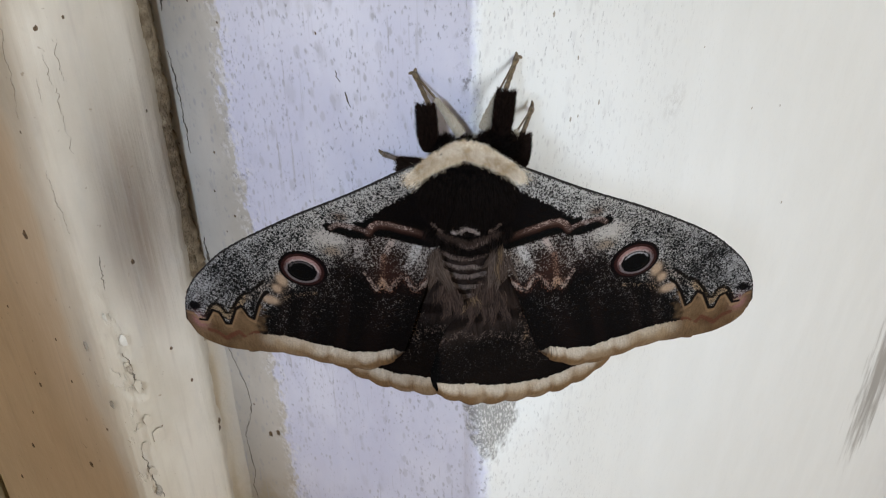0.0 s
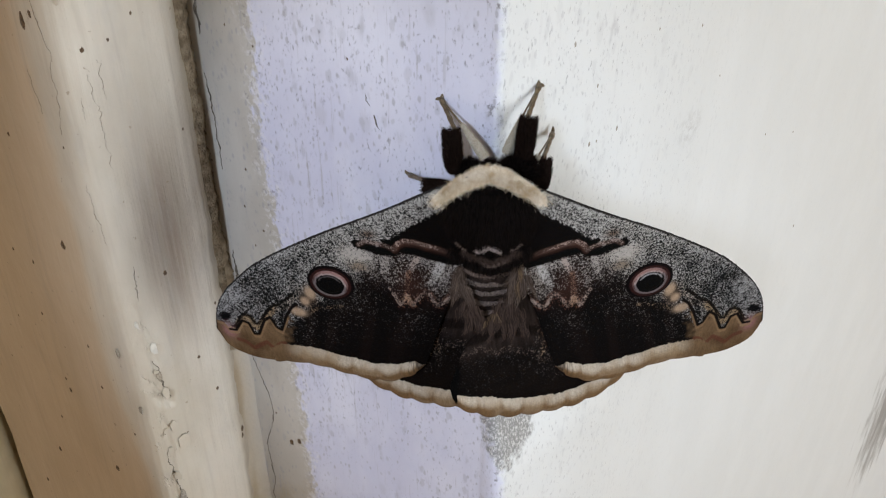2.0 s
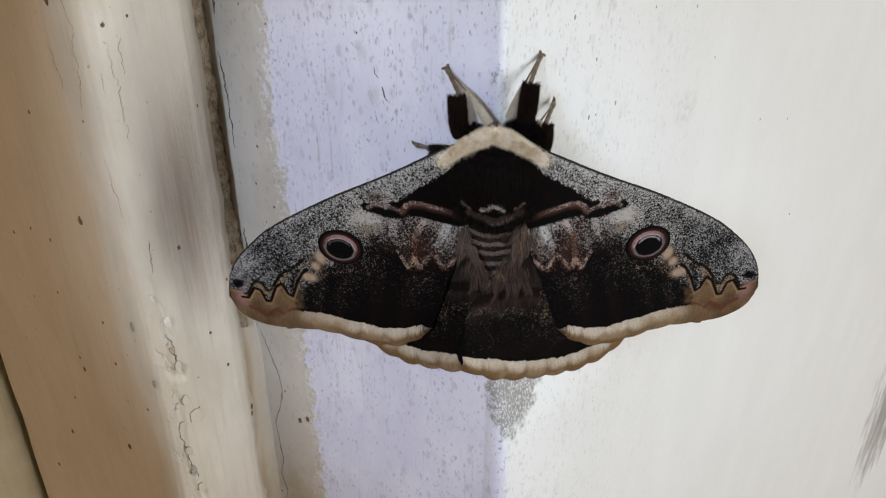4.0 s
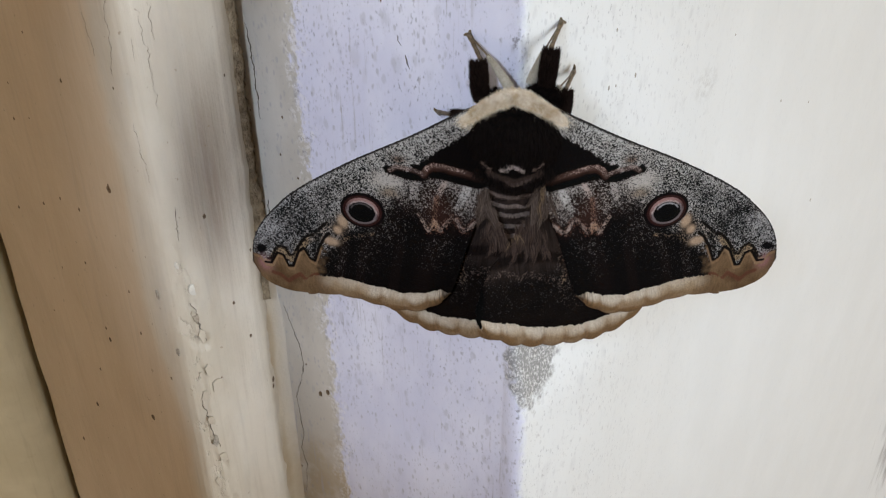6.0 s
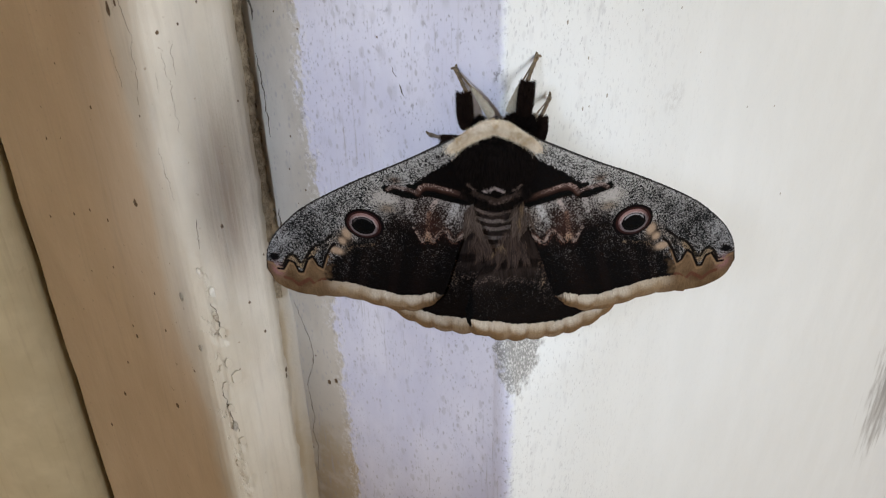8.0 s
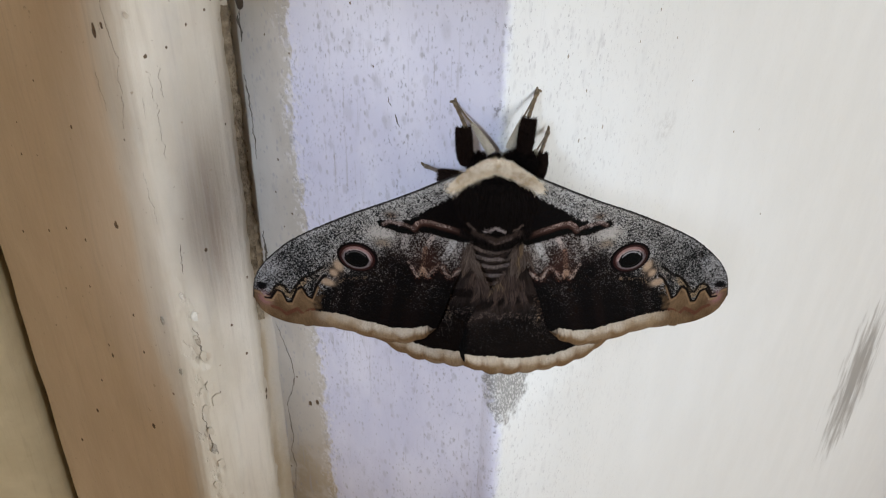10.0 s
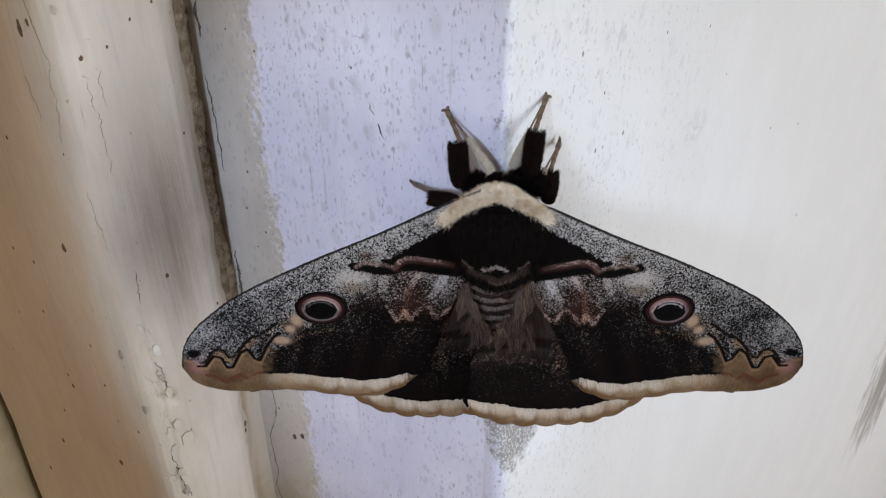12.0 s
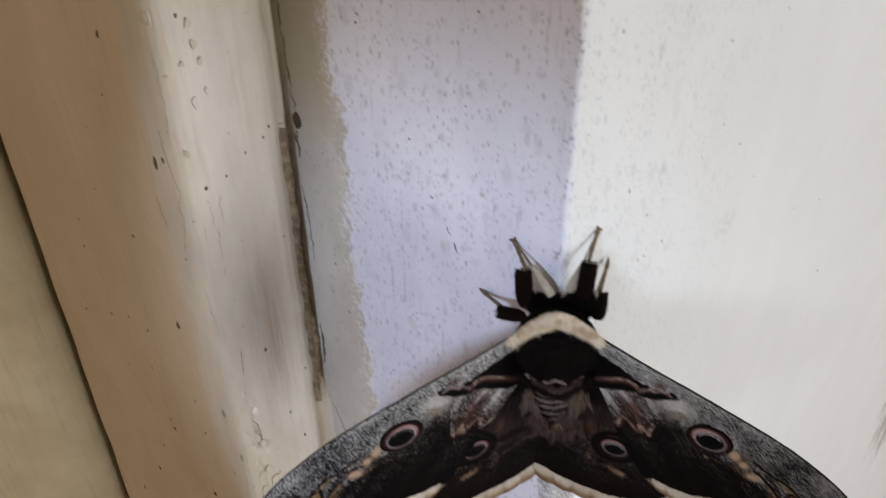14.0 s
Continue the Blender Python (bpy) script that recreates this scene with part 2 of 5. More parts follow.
def trim_paint():
    """Yellowed cream paint of the moulding, browner past its nose, partly for the shade outside the torch's circle,
    with a dark rubbed stain beside the crack.
    """
    m, nt, bsdf = material("trim_paint", 0.42)
    co = nt.nodes.new("ShaderNodeTexCoord")
    xyz = node(nt, "SeparateXYZ", Vector=co.outputs["Object"])
    x, z = xyz.outputs[0], xyz.outputs[2]
    tone = step(nt, grain(nt, 38, 5, 0.6, (1, 1, 0.4)), 0.35, 0.68)
    cream = mixed(nt, tone, (0.51, 0.452, 0.362), (0.62, 0.565, 0.475))
    # tan paint past the nose, also carrying the shade beyond the torch's rim
    tan = mixed(nt, tone, (0.52, 0.41, 0.285), (0.585, 0.47, 0.34))
    over = calc(nt, "ADD", x, calc(nt, "MULTIPLY", calc(nt, "SUBTRACT", grain(nt, 45, 3), 0.5), 0.008))
    # bends the tan edge to follow the rim of the torch's light
    edge = calc(nt, "SUBTRACT", over, calc(nt, "MULTIPLY", step(nt, z, 1.435, 1.385), 0.005))
    col = mixed(nt, step(nt, edge, -0.0895, -0.0955), cream, tan)
    brush = grain(nt, 520, 3, 0.6, (1, 1, 0.04))
    col = mixed(nt, calc(nt, "MULTIPLY", step(nt, brush, 0.52, 0.75), 0.22), col, (0.33, 0.27, 0.2))
    sx = calc(nt, "DIVIDE", calc(nt, "SUBTRACT", x, -0.0708), 0.0058)
    sz = calc(nt, "DIVIDE", calc(nt, "SUBTRACT", z, 1.470), 0.036)
    far = calc(nt, "SQRT", calc(nt, "ADD", calc(nt, "MULTIPLY", sx, sx), calc(nt, "MULTIPLY", sz, sz)))
    stain = step(nt, calc(nt, "ADD", far, calc(nt, "MULTIPLY", calc(nt, "SUBTRACT", grain(nt, 130, 4, 0.6, (1, 1, 0.15)), 0.5), 0.7)), 1.25, 0.15)
    comb = calc(nt, "ADD", calc(nt, "MULTIPLY", step(nt, grain(nt, 700, 3, 0.6, (1, 1, 0.03)), 0.35, 0.62), 0.28), 0.46)
    col = mixed(nt, calc(nt, "MULTIPLY", stain, comb), col, (0.25, 0.185, 0.135))
    # flaked line along the nose
    fx = calc(nt, "ABSOLUTE", calc(nt, "SUBTRACT", x, calc(nt, "ADD", calc(nt, "MULTIPLY", calc(nt, "SUBTRACT", grain(nt, 60, 3), 0.5), 0.009), -0.0795)))
    flake = calc(nt, "MULTIPLY", calc(nt, "MULTIPLY", step(nt, fx, 0.0026, 0.0006), step(nt, z, 1.47, 1.44)), step(nt, grain(nt, 260, 4, 0.65, (1, 1, 0.5)), 0.53, 0.6))
    seam = calc(nt, "ABSOLUTE", calc(nt, "ADD", calc(nt, "ADD", x, 0.0633), calc(nt, "MULTIPLY", calc(nt, "SUBTRACT", grain(nt, 70, 2), 0.5), 0.0016)))
    grime = calc(nt, "MULTIPLY", step(nt, seam, 0.0013, 0.0001), calc(nt, "MULTIPLY", step(nt, z, 1.46, 1.43), step(nt, grain(nt, 90, 3, 0.6, (1, 1, 0.5)), 0.3, 0.6)))
    col = mixed(nt, calc(nt, "MULTIPLY", grime, 0.5), col, (0.27, 0.18, 0.09))
    col = mixed(nt, calc(nt, "MULTIPLY", flake, 0.15), col, (0.74, 0.70, 0.62))
    film = calc(nt, "MULTIPLY", step(nt, grain(nt, 95, 5, 0.65, (1, 1, 0.25)), 0.5, 0.72), step(nt, x, -0.100, -0.088))
    col = mixed(nt, calc(nt, "MULTIPLY", film, 0.28), col, (0.40, 0.385, 0.36))
    dirt = step(nt, grain(nt, 420, 3, 0.6), 0.69, 0.73)
    col = mixed(nt, calc(nt, "MULTIPLY", dirt, 0.55), col, (0.24, 0.17, 0.1))
    link(nt, col, bsdf.inputs["Base Color"])
    height = calc(nt, "ADD", calc(nt, "ADD", calc(nt, "MULTIPLY", brush, 0.4), grain(nt, 130, 4)), calc(nt, "MULTIPLY", flake, -0.4))
    bumped(nt, bsdf, height, 0.0006)
    return m


def filler_paint():
    """Cream paint over the joint, greyer towards the post, brown along the seam and, for the dimness below the torch's
    circle, low down.
    """
    m, nt, bsdf = material("joint_filler", 0.48)
    co = nt.nodes.new("ShaderNodeTexCoord")
    xyz = node(nt, "SeparateXYZ", Vector=co.outputs["Object"])
    x, z = xyz.outputs[0], xyz.outputs[2]
    tone = step(nt, grain(nt, 42, 5, 0.6, (1, 1, 0.4)), 0.35, 0.68)
    cream = mixed(nt, tone, (0.51, 0.44, 0.34), (0.61, 0.545, 0.44))
    grey = mixed(nt, tone, (0.46, 0.42, 0.365), (0.55, 0.515, 0.46))
    wander = calc(nt, "MULTIPLY", calc(nt, "SUBTRACT", grain(nt, 70, 3), 0.5), 0.005)
    col = mixed(nt, step(nt, calc(nt, "ADD", x, wander), -0.0640, -0.0590), cream, grey)
    seam = calc(nt, "ABSOLUTE", calc(nt, "ADD", calc(nt, "ADD", x, 0.0636), calc(nt, "MULTIPLY", wander, 0.35)))
    grime = calc(nt, "MULTIPLY", step(nt, seam, 0.0016, 0.0002), step(nt, grain(nt, 60, 3, 0.6, (1, 1, 0.4)), 0.36, 0.6))
    col = mixed(nt, calc(nt, "MULTIPLY", grime, 0.55), col, (0.30, 0.205, 0.10))
    # the same dimness under the torch's circle, coloured into the filler
    below_beam = calc(nt, "MULTIPLY", step(nt, calc(nt, "ADD", z, calc(nt, "MULTIPLY", calc(nt, "SUBTRACT", grain(nt, 90, 4, 0.65), 0.5), 0.05)), 1.382, 1.350), step(nt, x, -0.065, -0.061))
    col = mixed(nt, calc(nt, "MULTIPLY", below_beam, 0.6), col, (0.35, 0.265, 0.155))
    link(nt, col, bsdf.inputs["Base Color"])
    bumped(nt, bsdf, calc(nt, "ADD", grain(nt, 130, 4), calc(nt, "MULTIPLY", grain(nt, 480, 3), 0.4)), 0.0005)
    return m


def wing_scales(name, rough=0.75):
    """Dark ground scales with single pale scales strewn over them, as thickly as the pattern's alpha tells."""
    m, nt, bsdf = material(name, rough)
    base, pale = nt.nodes.new("ShaderNodeVertexColor"), nt.nodes.new("ShaderNodeVertexColor")
    base.layer_name, pale.layer_name = "pattern", "pale"
    ranks = []
    for scale, size in ((1.0, (7200, 6000, 1)), (1.0, (4200, 3500, 1))):
        cell = nt.nodes.new("ShaderNodeTexVoronoi")
        cell.voronoi_dimensions = "2D"
        cell.inputs["Scale"].default_value = scale
        link(nt, stretched(nt, size), cell.inputs["Vector"])
        ranks.append(node(nt, "SeparateColor", Color=cell.outputs["Color"]).outputs[0])
    rank = calc(nt, "ADD", calc(nt, "MULTIPLY", ranks[0], 0.58), calc(nt, "MULTIPLY", ranks[1], 0.42))
    above = calc(nt, "SUBTRACT", calc(nt, "ADD", rank, base.outputs["Alpha"]), 1.0)
    on = calc(nt, "MULTIPLY", step(nt, above, -0.09, 0.09), step(nt, base.outputs["Alpha"], 0.005, 0.05))
    col = mixed(nt, on, base.outputs["Color"], pale.outputs["Color"])
    col = mixed(nt, calc(nt, "MULTIPLY", ranks[0], 0.30), col, (0.0, 0.0, 0.0))
    link(nt, col, bsdf.inputs["Base Color"])
    bsdf.inputs["Specular IOR Level"].default_value = 0.05
    bumped(nt, bsdf, calc(nt, "ADD", ranks[0], calc(nt, "MULTIPLY", grain(nt, 3500, 3), 0.6)), 0.00006)
    return m


def hairy(name, a, b, rough=0.8, clumps=None):
    m, nt, bsdf = material(name, rough)
    info = nt.nodes.new("ShaderNodeNewGeometry")
    col = mixed(nt, info.outputs["Random Per Island"], a, b)
    if clumps:
        col = mixed(nt, calc(nt, "MULTIPLY", step(nt, grain(nt, 420, 3, 0.6), 0.42, 0.66), 0.75), col, clumps)
    link(nt, col, bsdf.inputs["Base Color"])
    bsdf.inputs["Specular IOR Level"].default_value = 0.02
    return m


def simple(name, a, b, rough=0.6, scale=300.0, relief=0.0001, gloss=0.4):
    m, nt, bsdf = material(name, rough)
    link(nt, mixed(nt, step(nt, grain(nt, scale, 4), 0.35, 0.65), a, b), bsdf.inputs["Base Color"])
    bumped(nt, bsdf, grain(nt, scale * 3, 3), relief)
    bsdf.inputs["Specular IOR Level"].default_value = gloss
    return m


POST = post_paint()
TRIM = trim_paint()
OUTER = plain_paint("outer_board_paint", (0.56, 0.49, 0.33), (0.66, 0.59, 0.42))
PLASTER = plain_paint("porch_plaster", (0.74, 0.62, 0.47), (0.80, 0.68, 0.53), 0.85, 3.0, 0.001, dirty=0.1)
BOARDS = plain_paint("floor_boards", (0.42, 0.28, 0.17), (0.50, 0.35, 0.22), 0.5, 8.0, 0.0006)
CAULK = simple("brown_caulk", (0.20, 0.15, 0.095), (0.40, 0.325, 0.225), 0.7, 330, 0.0004)
GROOVE = simple("groove_dark", (0.035, 0.025, 0.016), (0.07, 0.05, 0.032), 0.9, 300)
HAIRLINE = simple("hairline_dirt", (0.27, 0.225, 0.17), (0.40, 0.345, 0.27), 0.9, 1500)
SPECK = simple("fly_speck", (0.06, 0.036, 0.02), (0.16, 0.10, 0.052), 0.5, 2500)
MARK = simple("faint_mark", (0.23, 0.205, 0.17), (0.38, 0.345, 0.29), 0.7, 1500)
CRACK = simple("crack_dirt", (0.07, 0.058, 0.045), (0.16, 0.135, 0.105), 0.9, 1500)
FILLER = filler_paint()
FLAKE = simple("loose_paint", (0.60, 0.58, 0.52), (0.72, 0.69, 0.62), 0.5, 600)
SCALES = wing_scales("wing_scales")
DARK_FUR = hairy("dark_fur", (0.0026, 0.0020, 0.0018), (0.0120, 0.0088, 0.0077))
LEG_FUR = hairy("leg_fur", (0.005, 0.003, 0.0024), (0.024, 0.0145, 0.011))
CREAM_FUR = hairy("cream_fur", (0.64, 0.53, 0.39), (0.93, 0.87, 0.76), clumps=(0.50, 0.36, 0.19))
GREY_FUR = hairy("grey_fur", (0.020, 0.014, 0.0115), (0.115, 0.085, 0.069))
TAN_HAIR = hairy("tan_hair", (0.05, 0.033, 0.02), (0.17, 0.115, 0.068))
PALE_FUR = hairy("pale_fur", (0.18, 0.145, 0.135), (0.58, 0.50, 0.47))
BROWN_FUR = hairy("brown_fur", (0.014, 0.010, 0.0085), (0.070, 0.048, 0.039))
HEAD_FUR = hairy("head_fur", (0.0025, 0.0017, 0.0014), (0.014, 0.0092, 0.0073))
RING_FUR = hairy("ring_fur", (0.055, 0.041, 0.036), (0.25, 0.20, 0.175))
TAN_FUR = hairy("tan_fur", (0.32, 0.28, 0.215), (0.52, 0.47, 0.385))
PINK_FUR = hairy("pink_fur", (0.04, 0.027, 0.022), (0.23, 0.17, 0.145))
SKIN = simple("dark_skin", (0.0012, 0.001, 0.001), (0.003, 0.0024, 0.0022), 0.9, 900, gloss=0.02)
BROWN_SKIN = simple("brown_skin", (0.010, 0.007, 0.006), (0.026, 0.018, 0.015), 0.9, 900, gloss=0.02)
HORN = simple("leg_horn", (0.065, 0.046, 0.026), (0.16, 0.115, 0.066), 0.4, 1500)


# ---- building helpers ----
def part(name, data, mat, parent=None, label=""):
    """One mesh object from a bmesh or (vertices, faces), under a thing or a part."""
    mesh = bpy.data.meshes.new(name)
    if isinstance(data, bmesh.types.BMesh):
        data.to_mesh(mesh)
        data.free()
    else:
        mesh.from_pydata([tuple(map(float, p)) for p in data[0]], [], data[1])
    mesh.materials.append(mat)
    ob = new(name, mesh)
    if parent:
        ob.parent = parent
    if label:
        tagged(ob, label)
    return ob


def smooth(ob):
    for p in ob.data.polygons:
        p.use_smooth = True
    return ob


def box(name, lo, hi, mat, parent=None, bevel=0.0):
    bm = bmesh.new()
    bmesh.ops.create_cube(bm, size=1.0)
    for q in bm.verts:
        q.co = Vector([lo[i] + (q.co[i] + 0.5) * (hi[i] - lo[i]) for i in range(3)])
    if bevel:
        bmesh.ops.bevel(bm, geom=bm.edges[:], offset=bevel, segments=2, affect="EDGES")
    return part(name, bm, mat, parent)


def spread(*spans):
    """Positions along a line: (start, end, pitch) spans joined."""
    out = []
    for a, b, pitch in spans:
        out += list(np.linspace(a, b, max(1, round(abs(b - a) / pitch)), endpoint=False))
    return out + [spans[-1][1]]


LEVELS = spread((0.0, 1.25, 0.25), (1.25, 1.62, 0.0011), (1.62, 2.4, 0.2))


def extruded(name, profile, mat, shift, back=0.05, label=""):
    """A board: a profile in plan, run up the height, each point pushed by shift(x, y, z), closed by a back a little behind."""
    prof = np.array(profile)
    tang = np.gradient(prof, axis=0)
    norm = np.stack([tang[:, 1], -tang[:, 0]], 1)
    norm /= np.linalg.norm(norm, axis=1)[:, None]
    norm *= np.where(norm[:, 1:2] > 0, -1, 1)
    verts, faces = [], []
    count = len(prof)
    for z in LEVELS:
        for (x, y), (a, b) in zip(prof, norm):
            d = shift(x, y, z)
            verts.append((x + a * d, y + b * d, z))
        verts.append((prof[-1][0], prof[-1][1] + back, z))
        verts.append((prof[0][0], prof[0][1] + back, z))
    ring = count + 2
    for k in range(len(LEVELS) - 1):
        for i in range(ring):
            j = (i + 1) % ring
            faces.append((k * ring + i, k * ring + j, (k + 1) * ring + j, (k + 1) * ring + i))
    faces += [tuple(range(ring - 1, -1, -1)), tuple((len(LEVELS) - 1) * ring + i for i in range(ring))]
    ob = part(name, (verts, faces), mat)
    bm = bmesh.new()
    bm.from_mesh(ob.data)
    bmesh.ops.recalc_face_normals(bm, faces=bm.faces[:])
    bm.to_mesh(ob.data)
    bm.free()
    smooth(ob)
    return tagged(ob, label, kind="structure")


def wobble(x, y, z, scale, amount):
    return amount * noise.noise(Vector((x, y, z)) * scale)


def eased_step(t):
    t = max(0.0, min(1.0, t))
    return t * t * (3 - 2 * t)


# ---- the post and its trim ----
def strip_y(x):
    return 0.161 - 0.62 * (x - 0.006)


def side_y(x):
    return 0.161 + 1.08 * (x - 0.006)


def post_profile():
    pts = [(-0.0682, strip_y(-0.0682) + 0.006), (-0.0681, strip_y(-0.0681) + 0.001)]
    pts += [(x, strip_y(x)) for x in spread((-0.0676, 0.0047, 0.0009))]
    a, b, c = (0.0047, strip_y(0.0047)), (0.0061, 0.1608), (0.0078, side_y(0.0078))
    for k in range(1, 8):
        t = k / 8
        pts.append(tuple((1 - t) ** 2 * a[i] + 2 * t * (1 - t) * b[i] + t * t * c[i] for i in (0, 1)))
    pts += [(x, side_y(x)) for x in spread((0.0078, 0.06, 0.0012), (0.06, 0.32, 0.006), (0.32, 0.7, 0.05))]
    return pts


def post_shift(x, y, z):
    d = wobble(x, y, z, 60, 0.00022 if x < 0.06 else 0.00005) + (wobble(x, y, z * 0.4, 260, 0.00010) if x < 0.06 else 0)
    if x < -0.0595:
        d -= (0.0001 + 0.0002 * max(0.0, noise.noise(Vector((3.0, 1.0, z * 160))))) * min(1.5, (-0.0595 - x) / 0.003)
    if 0.0047 < x < 0.07 and z < 1.45:
        d += 0.0055 * eased_step((1.450 - z) / 0.036) * eased_step((0.07 - x) / 0.05) * eased_step((x - 0.0047) / 0.0022)
    if 0.003 < x < 0.011:
        d -= 0.0003 * max(0.0, noise.noise(Vector((x * 150, 7.0, z * 130))))
    return d


door_post = extruded("wall_post", post_profile(), POST, post_shift, 0.12,
                     "old wooden post with pitted off-white paint, partly tinted lilac for torchlight")

TRIM_PROFILE = [(-0.0636, 0.2085), (-0.0637, 0.1985), (-0.0642, 0.1945), (-0.0655, 0.1922), (-0.0680, 0.1902), (-0.0705, 0.1885), (-0.0730, 0.1868),
                (-0.0750, 0.1845), (-0.0768, 0.1822), (-0.0785, 0.1803), (-0.0803, 0.1789), (-0.0822, 0.1781), (-0.0842, 0.1783), (-0.0862, 0.1793),
                (-0.0890, 0.1813), (-0.0935, 0.1850), (-0.0985, 0.1891)]
TRIM_PROFILE += [(x, 0.1891 - 0.775 * (x + 0.0985)) for x in spread((-0.103, -0.1575, 0.005))] + [(-0.1588, 0.2368), (-0.1594, 0.2385), (-0.1596, 0.2450)]


def refined(profile, pitch):
    out = []
    for (x0, y0), (x1, y1) in zip(profile, profile[1:]):
        count = max(1, round(math.hypot(x1 - x0, y1 - y0) / pitch))
        out += [(x0 + (x1 - x0) * k / count, y0 + (y1 - y0) * k / count) for k in range(count)]
    return out + [profile[-1]]


def trim_shift(x, y, z):
    d = wobble(x, y, z, 45, 0.0005) + wobble(x, y, z * 0.3, 240, 0.00012)
    if x > -0.066:
        d += 0.0004 * noise.noise(Vector((5.0, 2.0, z * 110))) + 0.0002 * noise.noise(Vector((9.0, 2.0, z * 300)))
    if -0.088 < x < -0.068 and z < 1.47:
        # the lip of a broken paint coat, and chips out of it
        edge = -0.0792 + 0.0022 * noise.noise(Vector((1.0, 4.0, z * 55))) + 0.0011 * noise.noise(Vector((7.0, 4.0, z * 190)))
        lip = eased_step((x - edge) / 0.0007 + 0.5) * eased_step((-0.0715 - x) / 0.004)
        d += 0.0006 * lip * eased_step((1.468 - z) / 0.03)
        chip = noise.noise(Vector((x * 330, 4.0, z * 150)))
        d -= 0.0009 * eased_step((chip - 0.3) / 0.12) * eased_step(1.6 - abs(x - edge) / 0.0022) * eased_step((1.468 - z) / 0.03)
    return d


door_trim = extruded("trim_moulding", refined(TRIM_PROFILE[:3], 0.0012)[:-1] + refined(TRIM_PROFILE[2:15], 0.0005)[:-1] + refined(TRIM_PROFILE[14:], 0.0015), TRIM, trim_shift, 0.05,
                     "rounded wooden moulding with yellowed cream paint and flaked nose")
OUTER_PROFILE = [(-0.1622, 0.2460), (-0.1626, 0.2370), (-0.1645, 0.2335), (-0.1700, 0.2305), (-0.1800, 0.2290), (-0.1950, 0.2300), (-0.2300, 0.2400), (-0.3200, 0.2800), (-0.7, 0.45)]
outer_board = extruded("trim_outer", refined(OUTER_PROFILE, 0.004), OUTER, lambda x, y, z: wobble(x, y, z, 40, 0.0004), 0.05,
                       "outer door casing board in olive cream paint")
box("trim_groove", (-0.166, 0.2435, 0.0), (-0.156, 0.262, 2.4), GROOVE)
tagged(bpy.data.objects["trim_groove"], "dark groove between two boards", kind="structure")


def caulk_bead(name, low, high, mat, label, ragged=1.0):
    """The filler in the corner between the moulding and the post: brown and broken lower down, painted over above."""
    verts, faces = [], []
    zs = spread((low, high, 0.0005))
    for z in zs:
        rag = 0.0006 * noise.noise(Vector((z * 120, 1, 1))) + 0.0005 * noise.noise(Vector((z * 420, 1, 4))) + 0.0003 * noise.noise(Vector((z * 1100, 1, 7)))
        right = -0.0629 + 1.7 * ragged * rag + 0.0014 * eased_step((1.463 - z) / 0.008) - 0.0012 * eased_step((1.440 - z) / 0.012)
        left = -0.0640 + 0.0002 * ragged * noise.noise(Vector((z * 90, 6, 1))) + 0.0001 * noise.noise(Vector((z * 500, 6, 1)))
        gone = ragged * eased_step((noise.noise(Vector((z * 70, 3, 3))) - 0.18) * 5)
        a, b, c = (left, 0.1968), (-0.0636, 0.2000), (right, strip_y(right) - 0.0004)
        for k in range(11):
            t = k / 10
            x, y = ((1 - t) ** 2 * a[m] + 2 * t * (1 - t) * b[m] + t * t * c[m] for m in (0, 1))
            y += ragged * (0.0005 * noise.noise(Vector((t * 5, z * 330, 2))) * math.sin(math.pi * t) + 0.0003 * noise.noise(Vector((t * 9, z * 1300, 2))))
            # crumbled hollow along the post's edge
            y += gone * 0.0020 * math.exp(-((t - 0.80) / 0.09) ** 2) + (0.0008 if k == 10 else 0) + (0.0010 if k == 0 else 0)
            verts.append((x, y, z))
    for r in range(len(zs) - 1):
        for k in range(10):
            faces.append((r * 11 + k, r * 11 + k + 1, r * 11 + k + 12, r * 11 + k + 11))
    ob = smooth(part(name, (verts, faces), mat))
    sol = ob.modifiers.new("thickness", "SOLIDIFY")
    sol.thickness, sol.offset = 0.002, -1
    return tagged(ob, label, kind="structure")


caulk_bead("trim_caulk", 1.425, 1.529, CAULK, "crumbling brown caulk in the joint")
caulk_bead("trim_joint", 1.5275, 1.62, FILLER, "cream paint over the joint above the caulk", 0.25)


